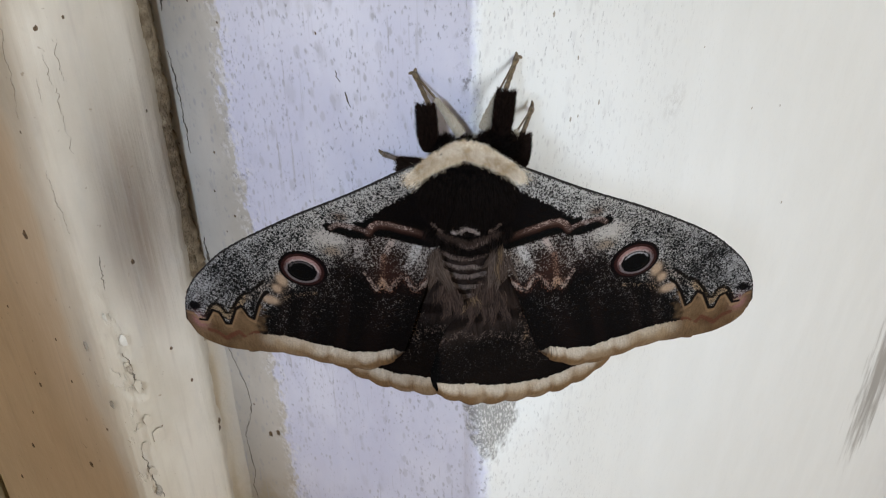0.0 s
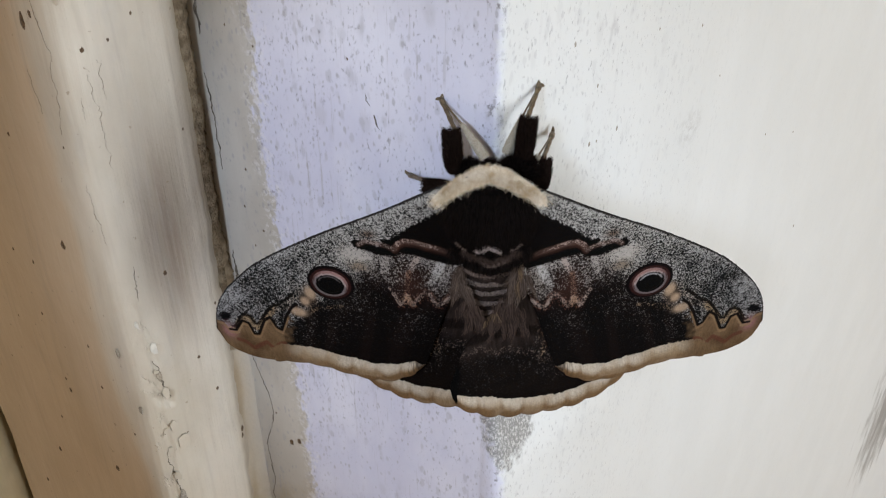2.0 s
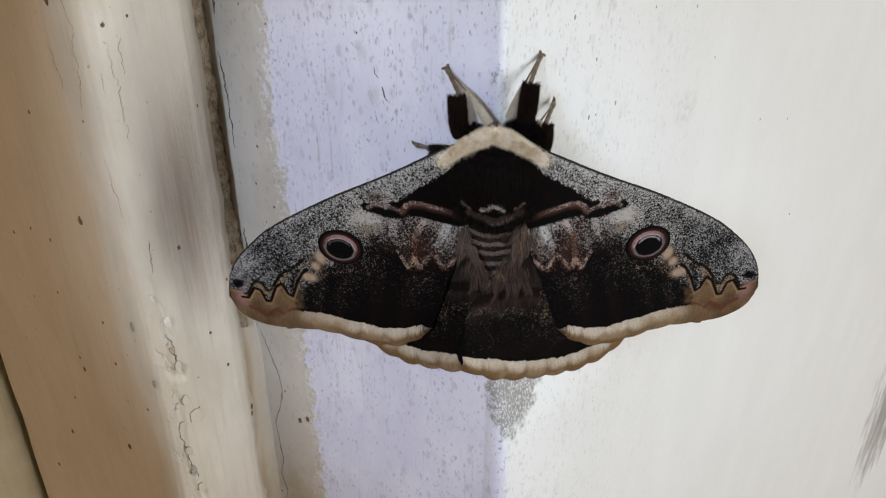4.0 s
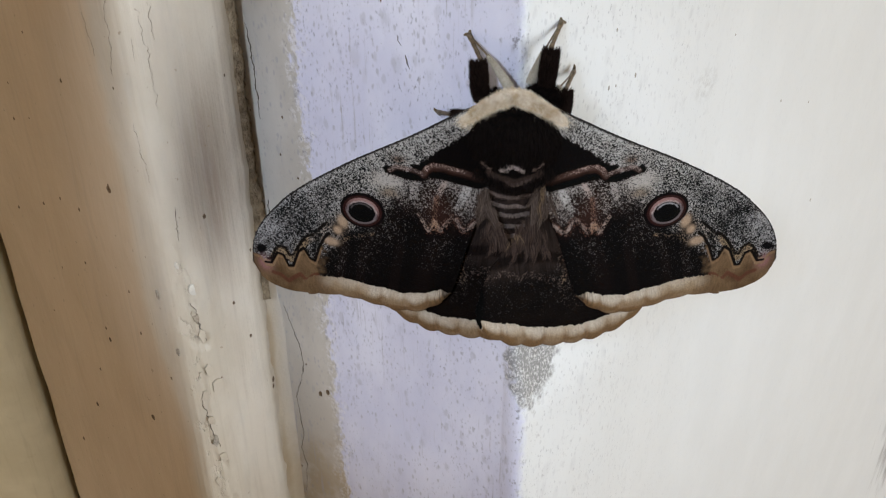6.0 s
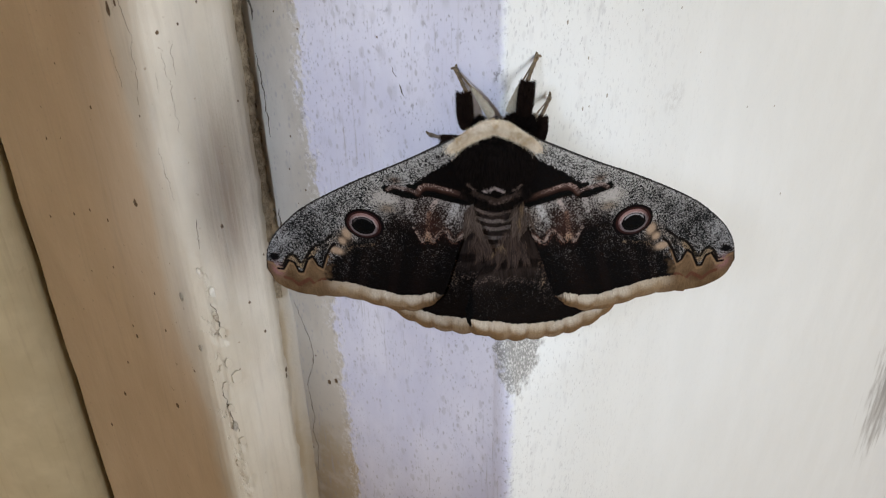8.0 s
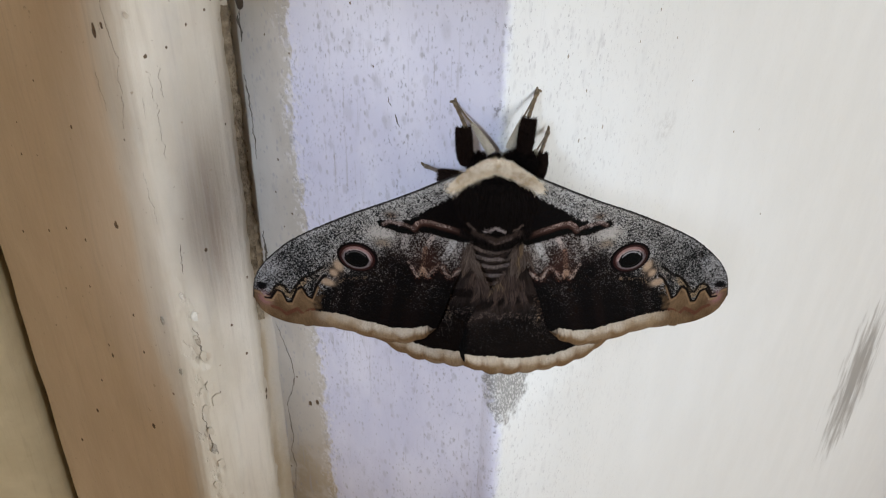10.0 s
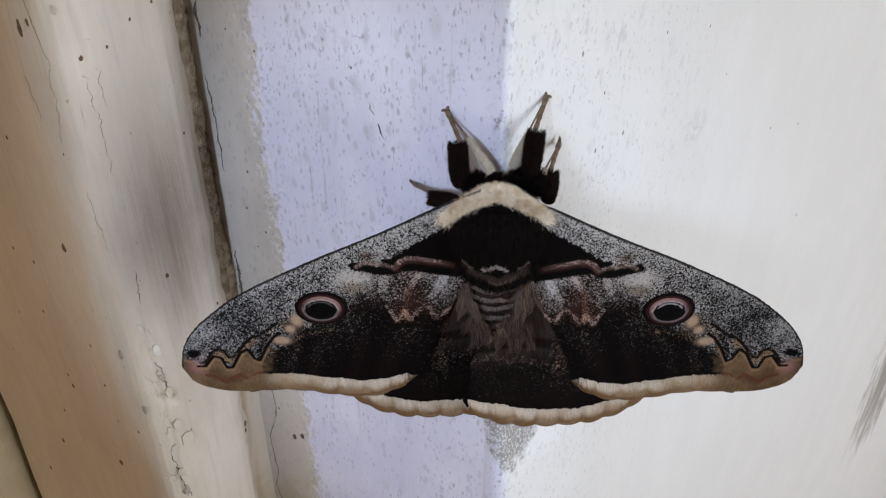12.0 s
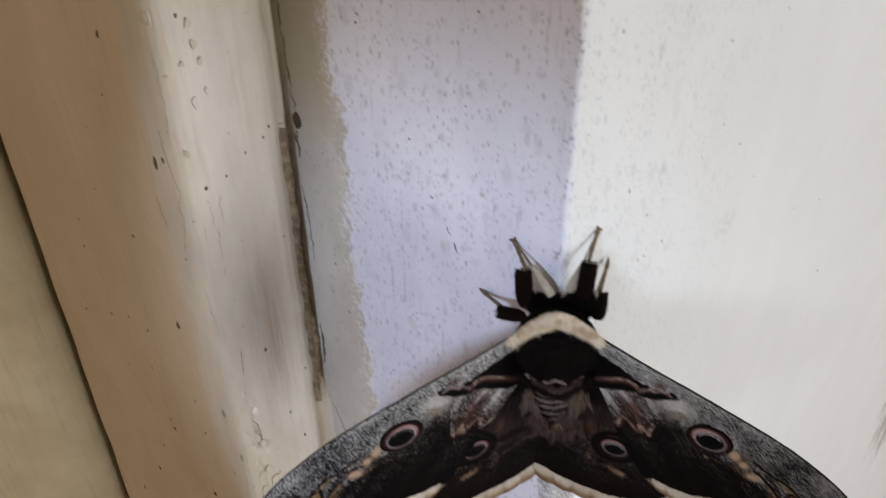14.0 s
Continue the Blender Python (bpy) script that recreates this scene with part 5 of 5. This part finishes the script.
def leg(tibia, femur, tarsus, thick):
    """tibia, femur and tarsus: the two ends of each in the place; thick: the tibia's radius."""
    shin = furred_limb("leg", [local(q) for q in along(*tibia, 9)], [thick * q for q in (0.5, 0.8, 0.92, 1.0, 1.0, 1.0, 0.98, 0.95, 0.85)], LEG_FUR, 5500, 0.0009, moth, "leg with blackish fur", SKIN)
    if femur:
        furred_limb("femur", [local(q) for q in along(*femur, 4)], [0.0009, 0.00085, 0.0006, 0.0003], TAN_FUR, 2200, 0.00035, shin, "tan furry femur", TAN_FUR)
    a, b = tarsus
    pts = [local(q) for q in along(a, b, 9)]
    smooth(part("tarsus", tube(pts, [0.00046, 0.00054, 0.00042, 0.00052, 0.0004, 0.0005, 0.00042, 0.0006, 0.00058]), HORN, shin, "thin brown foot"))
    d = (pts[-1] - pts[0]).normalized()
    side = d.cross(Vector((0, 1, 0))).normalized()
    for s in (-1, 1):
        smooth(part("claw", tube([pts[-1], pts[-1] + d * 0.0006 + side * s * 0.0005, pts[-1] + d * 0.0008 + side * s * 0.0009, pts[-1] + d * 0.0006 + side * s * 0.0012 + Vector((0, 0.0004, 0))], [0.00042, 0.00036, 0.00028, 0.0001], 8), HORN, shin))
    if femur:
        spur = along(femur[1], b, 4)
        smooth(part("spur", tube([local(q) for q in spur], [0.00024, 0.0002, 0.0002, 0.00022], 6), HORN, shin))
    return shin


# the cream collar arches over the head from wing root to wing root
arch, girth = [], []
for k in range(49):
    t = k / 48 * 2 - 1
    arch.append(local((CENTRE - 0.0009 + 0.0097 * t, 0.1452 - 0.0022 * t * t + 0.0003 * noise.noise(Vector((t * 4, 0, 2))), 1.5144 - 0.0044 * abs(t) ** 1.2 + 0.0004 * noise.noise(Vector((t * 5, 3, 2))))))
    girth.append((0.0002 + 0.00105 * max(0.0, 1 - abs(t) ** 1.8) ** 0.9) * (1 + 0.22 * noise.noise(Vector((t * 6, 8, 2)))))
collar = furred_limb("collar", arch, girth, CREAM_FUR, 16000, 0.0009, moth, "cream furry collar", CREAM_FUR, (0, -0.25, -0.3, 0.3), 0.00005, 0.8)
pts, nrm = [], []
for _ in range(4500):
    # clumped longer hairs, thicker towards the ends, where they run out over the wing roots
    t = math.copysign(RNG.random() ** 0.7, RNG.random() - 0.5)
    c = arch[min(48, int((t + 1) * 24))]
    pts.append(c + Vector(RNG.normal(0, 0.0006, 3)) - Vector((0, 0.0006, 0)))
    nrm.append((0.9 * t, -0.4, -0.35 * abs(t) + 0.2))
part("hair_fringe", fur(pts, nrm, (0, -0.2, -0.5, 0.3), 0.0011, 0.00005, 0.9), CREAM_FUR, collar)

leg(((-0.0024, 0.156, 1.5075), (-0.0030, 0.160, 1.5148)), ((0.0036, 0.157, 1.5105), (-0.0010, 0.1605, 1.5160)), ((-0.0022, 0.1605, 1.5145), (-0.0050, 0.1672, 1.5178)), 0.0015)
leg(((0.0106, 0.156, 1.5095), (0.0116, 0.159, 1.5180)), ((0.0076, 0.158, 1.5110), (0.0100, 0.1600, 1.5170)), ((0.0116, 0.1610, 1.5175), (0.0141, 0.1690, 1.5201)), 0.0015)
leg(((0.0145, 0.156, 1.5040), (0.0150, 0.160, 1.5085)), ((0.0120, 0.156, 1.5070), (0.0138, 0.159, 1.5100)), ((0.0150, 0.1610, 1.5080), (0.0176, 0.1712, 1.5082)), 0.0013)
leg(((-0.0020, 0.157, 1.5036), (-0.0080, 0.159, 1.5030)), None, ((-0.0076, 0.1620, 1.5020), (-0.0117, 0.1711, 1.4981)), 0.0011)


# ---- dirt, cracks and loose paint on the woodwork ----
SECTION = [p for p in TRIM_PROFILE if -0.1575 <= p[0] <= -0.0637]
SECTION_X, SECTION_Y = np.array([p[0] for p in SECTION])[::-1], np.array([p[1] for p in SECTION])[::-1]


def face_y(x):
    """How far back the woodwork's face lies at x."""
    if x < -0.0637:
        return float(np.interp(x, SECTION_X, SECTION_Y))
    return strip_y(x) if x < 0.0063 else side_y(x)


def face_point(x, z, proud=0.0):
    a, b = face_y(x - 0.0004), face_y(x + 0.0004)
    n = Vector((b - a, -0.0008, 0)).normalized()
    y = face_y(x)
    d = trim_shift(x, y, z) if x < -0.0637 else post_shift(x, y, z)
    return Vector((x, y, z)) + n * (d + proud), n


def speck(x, z, size, tall=1.3, mat=None):
    """A crusty dot of dirt, domed and uneven."""
    p, n = face_point(x, z)
    side = Vector((-n.y, n.x, 0))
    bm = bmesh.new()
    top = bm.verts.new(p + n * size * 0.35)
    rings = []
    for r, h in ((0.55, 0.3), (1.0, -0.12)):
        ring = []
        for k in range(9):
            a = 2 * math.pi * k / 9
            q = r * size * (0.75 + 0.5 * RNG.random())
            ring.append(bm.verts.new(p + side * math.cos(a) * q + Vector((0, 0, 1)) * math.sin(a) * q * tall + n * h * size))
        rings.append(ring)
    for k in range(9):
        j = (k + 1) % 9
        bm.faces.new((top, rings[0][k], rings[0][j]))
        bm.faces.new((rings[0][k], rings[1][k], rings[1][j], rings[0][j]))
    bmesh.ops.recalc_face_normals(bm, faces=bm.faces[:])
    return smooth(part("speck", bm, mat or SPECK, door_trim if x < -0.0637 else door_post))


TRIM_SPECKS = [(-0.1306, 1.4844), (-0.1322, 1.4731), (-0.1251, 1.4761), (-0.1073, 1.4934), (-0.0983, 1.4663), (-0.1201, 1.4531), (-0.1425, 1.4393), (-0.1294, 1.4468),
               (-0.0789, 1.5219), (-0.0881, 1.4986), (-0.0749, 1.5222), (-0.0662, 1.529), (-0.0649, 1.531), (-0.0704, 1.5264), (-0.065, 1.4966), (-0.1183, 1.5027),
               (-0.0735, 1.4602), (-0.0648, 1.4451), (-0.07, 1.4305), (-0.0672, 1.4173), (-0.1163, 1.4331), (-0.1131, 1.4068), (-0.1138, 1.4107), (-0.1292, 1.3686),
               (-0.1012, 1.3841), (-0.1432, 1.3415), (-0.0995, 1.4327), (-0.0985, 1.4185), (-0.0889, 1.4088), (-0.0756, 1.4079), (-0.1123, 1.4534), (-0.1003, 1.5575),
               (-0.1044, 1.5393), (-0.0778, 1.5462), (-0.0781, 1.5667), (-0.139, 1.402), (-0.122, 1.389), (-0.128, 1.425)]
BIG = {(-0.0983, 1.4663): 0.0010, (-0.1012, 1.3841): 0.0009, (-0.1131, 1.4068): 0.0007, (-0.1292, 1.3686): 0.0008, (-0.1432, 1.3415): 0.0007, (-0.0735, 1.4602): 0.0006}
for x, z in TRIM_SPECKS:
    speck(x, z, BIG.get((x, z), 0.00026 + 0.00026 * RNG.random()), 1.5)
for x, z, size in ((-0.0640, 1.3965, 0.0009), (-0.0641, 1.3943, 0.0007)):
    speck(x, z, size, 1.4)
POST_SPECKS = [(-0.0497, 1.3913), (-0.047, 1.3934), (-0.0529, 1.4834), (-0.0546, 1.472), (-0.0501, 1.4665), (-0.0534, 1.5201), (-0.053, 1.4607), (-0.0468, 1.5169), (-0.0536, 1.4009),
               (-0.0595, 1.3537), (-0.0245, 1.5204), (-0.041, 1.5629), (-0.0414, 1.5607), (-0.014, 1.572), (-0.0298, 1.5348), (-0.0166, 1.5489), (-0.0626, 1.4823)]
for k, (x, z) in enumerate(POST_SPECKS):
    speck(x, z, 0.0009 if k < 2 else 0.00022 + 0.0002 * RNG.random(), 1.4)
SIDE_MARKS = [(0.0485, 1.5249), (0.0432, 1.5184), (0.065, 1.4961), (0.0559, 1.5137), (0.0342, 1.4987), (0.029, 1.4984), (0.0272, 1.4987), (0.0279, 1.5125), (0.1024, 1.4581),
              (0.0888, 1.4652), (0.0216, 1.5248), (0.1156, 1.4134), (0.0147, 1.5697), (0.0456, 1.5501), (0.0634, 1.5491)]
for x, z in SIDE_MARKS:
    speck(x, z, 0.00022 + 0.00022 * RNG.random(), 1.8, MARK)


def crack(points, wide, rough=0.0005):
    """A hairline crack: a thin dark ribbon that wanders along the face."""
    pts = []
    for (x0, z0), (x1, z1) in zip(points, points[1:]):
        count = max(2, int(math.hypot(x1 - x0, z1 - z0) / 0.0006))
        pts += [(x0 + (x1 - x0) * k / count, z0 + (z1 - z0) * k / count) for k in range(count)]
    pts.append(points[-1])
    verts, faces = [], []
    trim = points[0][0] < -0.0637 and points[0][1] > 1.46
    for k, (x, z) in enumerate(pts):
        end = min(k, len(pts) - 1 - k) / max(1, len(pts))
        thin = noise.noise(Vector((points[0][0] * 900, z * 260, 5)))
        w = (0.34 if trim else 0.5) * wide * max(0.12, min(1.4, 0.7 + 1.6 * thin)) * (0.25 + 1.5 * min(end * 3, 0.5)) * (0.5 + RNG.random())
        x += rough * noise.noise(Vector((points[0][1] * 90, z * 420, 1))) + 0.0004 * noise.noise(Vector((points[0][1] * 90, z * 1500, 1)))
        for s in (-0.5, 0.5):
            verts.append(face_point(x + s * w, z, 0.00007)[0])
    for k in range(len(pts) - 1):
        faces.append((2 * k, 2 * k + 1, 2 * k + 3, 2 * k + 2))
    ob = part("crack", (verts, faces), HAIRLINE if trim else CRACK, door_trim if points[0][0] < -0.0637 else door_post)
    sol = ob.modifiers.new("thickness", "SOLIDIFY")
    sol.thickness = 0.0001
    return ob


for points, wide in (([(-0.0869, 1.5384), (-0.0871, 1.5306), (-0.085, 1.5222), (-0.086, 1.5116), (-0.0873, 1.502)], 0.00022),
                     ([(-0.0808, 1.512), (-0.0811, 1.5058)], 0.0002), ([(-0.0788, 1.5165), (-0.0786, 1.5085), (-0.0781, 1.4931)], 0.00022), ([(-0.0771, 1.519), (-0.0768, 1.5092)], 0.0002),
                     ([(-0.093, 1.5155), (-0.0921, 1.5052)], 0.0002), ([(-0.084, 1.4907), (-0.0838, 1.4847), (-0.0825, 1.4744)], 0.0002),
                     ([(-0.0788, 1.4368), (-0.078, 1.4269), (-0.0769, 1.4223)], 0.0005), ([(-0.0802, 1.4035), (-0.0797, 1.3925), (-0.0785, 1.3834)], 0.0005),
                     ([(-0.0791, 1.4567), (-0.0786, 1.4666)], 0.0003), ([(-0.084, 1.56), (-0.0835, 1.547), (-0.0845, 1.538)], 0.0003),
                     ([(-0.0606, 1.5067), (-0.06, 1.4982), (-0.0596, 1.4892), (-0.0595, 1.4808)], 0.0004), ([(-0.0601, 1.525), (-0.0609, 1.5222), (-0.06, 1.5198), (-0.0603, 1.5161)], 0.0009),
                     ([(-0.0604, 1.4560), (-0.0602, 1.4500), (-0.0600, 1.4440), (-0.0608, 1.4380)], 0.0010),
                     ([(-0.0600, 1.5285), (-0.0606, 1.5360), (-0.0608, 1.5450), (-0.0612, 1.5560), (-0.0615, 1.5750)], 0.0008), ([(-0.0599, 1.5262), (-0.0603, 1.5225), (-0.0597, 1.5185)], 0.0007),
                     ([(-0.0590, 1.4207), (-0.0575, 1.4153), (-0.0553, 1.408), (-0.0542, 1.4005), (-0.0560, 1.393), (-0.0582, 1.3858), (-0.0572, 1.3703), (-0.0588, 1.3629), (-0.0574, 1.3560), (-0.0586, 1.3424)], 0.0003),
                     ([(-0.0212, 1.5135), (-0.0208, 1.5122), (-0.0199, 1.5112)], 0.0004), ([(-0.0191, 1.5093), (-0.0188, 1.508), (-0.0182, 1.5062)], 0.0005)):
    crack(points, wide)

# dark dome coloured like the shade in a deep filler hole beside the crack
speck(-0.0599, 1.5273, 0.0016, 1.7, GROOVE)
speck(-0.0911, 1.5267, 0.0010, 2.2)
speck(-0.0884, 1.5292, 0.0006, 1.8)
speck(-0.1005, 1.5567, 0.0006, 1.6)


def paint_flake(x, z, size, mat):
    """A chip of loose paint that stands a little off the wood."""
    p, n = face_point(x, z, 0.0001)
    side = Vector((-n.y, n.x, 0))
    lift = RNG.random() * 0.0005
    bm = bmesh.new()
    low, top = [], []
    count = 7
    for k in range(count):
        a = 2 * math.pi * k / count
        q = size * (0.55 + 0.7 * RNG.random())
        base = p + side * math.cos(a) * q * 0.7 + Vector((0, 0, 1)) * math.sin(a) * q * 1.3
        up = lift * (1 + math.cos(a))
        low.append(bm.verts.new(base + n * (up - 0.0001)))
        top.append(bm.verts.new(base + n * (up + 0.00025)))
    bm.faces.new(top)
    bm.faces.new(low[::-1])
    for k in range(count):
        bm.faces.new((low[k], low[(k + 1) % count], top[(k + 1) % count], top[k]))
    bmesh.ops.recalc_face_normals(bm, faces=bm.faces[:])
    return part("paint_flake", bm, mat, door_trim)


for x, z, size, mat in ((-0.0786, 1.4418, 0.0014, FLAKE), (-0.0789, 1.433, 0.001, TRIM), (-0.0781, 1.4257, 0.0016, TRIM), (-0.0779, 1.413, 0.0026, TRIM), (-0.0797, 1.4045, 0.0014, TRIM),
                        (-0.079, 1.3871, 0.0016, MARK), (-0.078, 1.3795, 0.0018, TRIM), (-0.0794, 1.3953, 0.0015, TRIM), (-0.0797, 1.4118, 0.001, TRIM), (-0.0871, 1.4393, 0.0012, MARK),
                        (-0.0779, 1.5452, 0.0011, TRIM), (-0.0759, 1.5548, 0.0009, TRIM), (-0.0765, 1.5593, 0.0012, TRIM), (-0.0789, 1.5558, 0.0009, TRIM), (-0.0756, 1.5467, 0.0009, TRIM),
                        (-0.0766, 1.5640, 0.0012, TRIM), (-0.0813, 1.5333, 0.0009, TRIM), (-0.0835, 1.5675, 0.0014, FLAKE), (-0.0766, 1.4064, 0.0024, TRIM), (-0.0786, 1.4322, 0.0012, HAIRLINE),
                        (-0.0839, 1.4215, 0.0010, MARK), (-0.0805, 1.450, 0.0009, FLAKE), (-0.0800, 1.370, 0.0016, TRIM)):
    paint_flake(x, z, size, mat)



# ---- what moves: the wings lift from the post ----
# rows: seconds, degrees about the wing's span, body and normal axes, millimetres along them
RIGHT_LIFT = [(0.0, -0.8, -1.1, 0.9, -0.7, 0, -1.3), (11.4, -2.0, -1.8, 0.8, -0.3, -0.2, -1.8), (11.7, -1.8, -6.5, 1.6, -0.3, -0.3, -1.8), (12.0, -1.3, -15.3, 3.0, -0.3, -0.4, -1.6),
              (12.5, -3.2, -25.9, 5.1, -0.8, 0.2, -0.6), (13.0, -4.8, -35.1, 7.5, -1.3, 0, -1.3), (13.5, -6.4, -37.9, 9.9, -1.6, -0.4, -0.5), (14.0, -6.7, -44.8, 17.1, -1.3, -0.1, -1.0)]
LEFT_LIFT = [(0.0, 0.2, -3.0, -2.5, 0.2, 0.2, -1.3), (11.4, -0.6, -3.2, -1.8, 0.2, 0.2, -1.6), (11.7, -0.3, -8.5, -0.6, 0, 0.8, -1.0), (12.0, 0.3, -17.7, 1.7, -0.2, 1.6, -0.3),
             (12.5, -2.4, -30.1, 7.1, 0.4, 1.4, -0.2), (13.0, -6.8, -36.4, 10.3, 0.1, 1.9, -0.2), (13.5, -9.8, -43.7, 13.8, -0.6, 0.5, -1.0), (14.0, -11.6, -48.0, 19.0, -0.2, 0.9, 0.4)]
RIGHT_HIND = [(0.0, -1.7, 0.5, 0.5, -0.2, -0.1, 0.1), (11.4, -1.7, 0, 0.5, -0.2, -0.1, 0.1), (11.7, -2.4, -3.0, 0.6, 0.2, -0.2, 0.2), (12.0, -3.2, -9.0, 0.8, 1.0, -0.3, 0.3),
              (12.5, -5.2, -19.5, 1.6, 0.8, -0.5, 0.2), (13.0, -7.5, -26.0, 3.4, 0.2, -0.8, -0.4), (13.5, -5.1, -33.4, 9.2, -3.2, -1.7, 0.0), (14.0, -1.3, -38.0, 3.4, -4.5, -1.8, 0.4)]
LEFT_HIND = [(0.0, -0.9, 0.2, -0.4, 0, 0, 0), (11.4, -0.9, -1.0, -0.8, 0, 0, 0), (11.7, -1.0, -6.0, -1.4, 0, 0, 0), (12.0, -1.4, -14.5, -2.2, 0, 0, 0),
             (12.5, -2.2, -26.5, -2.6, 1.0, 0, 0), (13.0, -4.0, -33.5, 0.4, 1.2, -0.2, 0.2), (13.5, 0.0, -35.0, 0.0, -1.2, -2.6, 2.3), (14.0, -2.5, -47.0, 4.3, -2.8, -1.8, 1.9)]


def motions():
    for wing, flip in WINGS:
        hind = wing.name.startswith("hindwing")
        lifts = (LEFT_HIND if flip else RIGHT_HIND) if hind else (LEFT_LIFT if flip else RIGHT_LIFT)
        rest = wing_frame(flip)
        rows = []
        for t, a, b, c, u, v, n in lifts:
            w = Vector((a, -b, -c) if flip else (a, b, c))
            shift = Matrix.Translation(Vector((-u if flip else u, v, n)) * MM)
            rows.append((t, rest @ shift @ Matrix.Rotation(radians(w.length), 4, w.normalized())))
        walk(wing, rows)


motions()
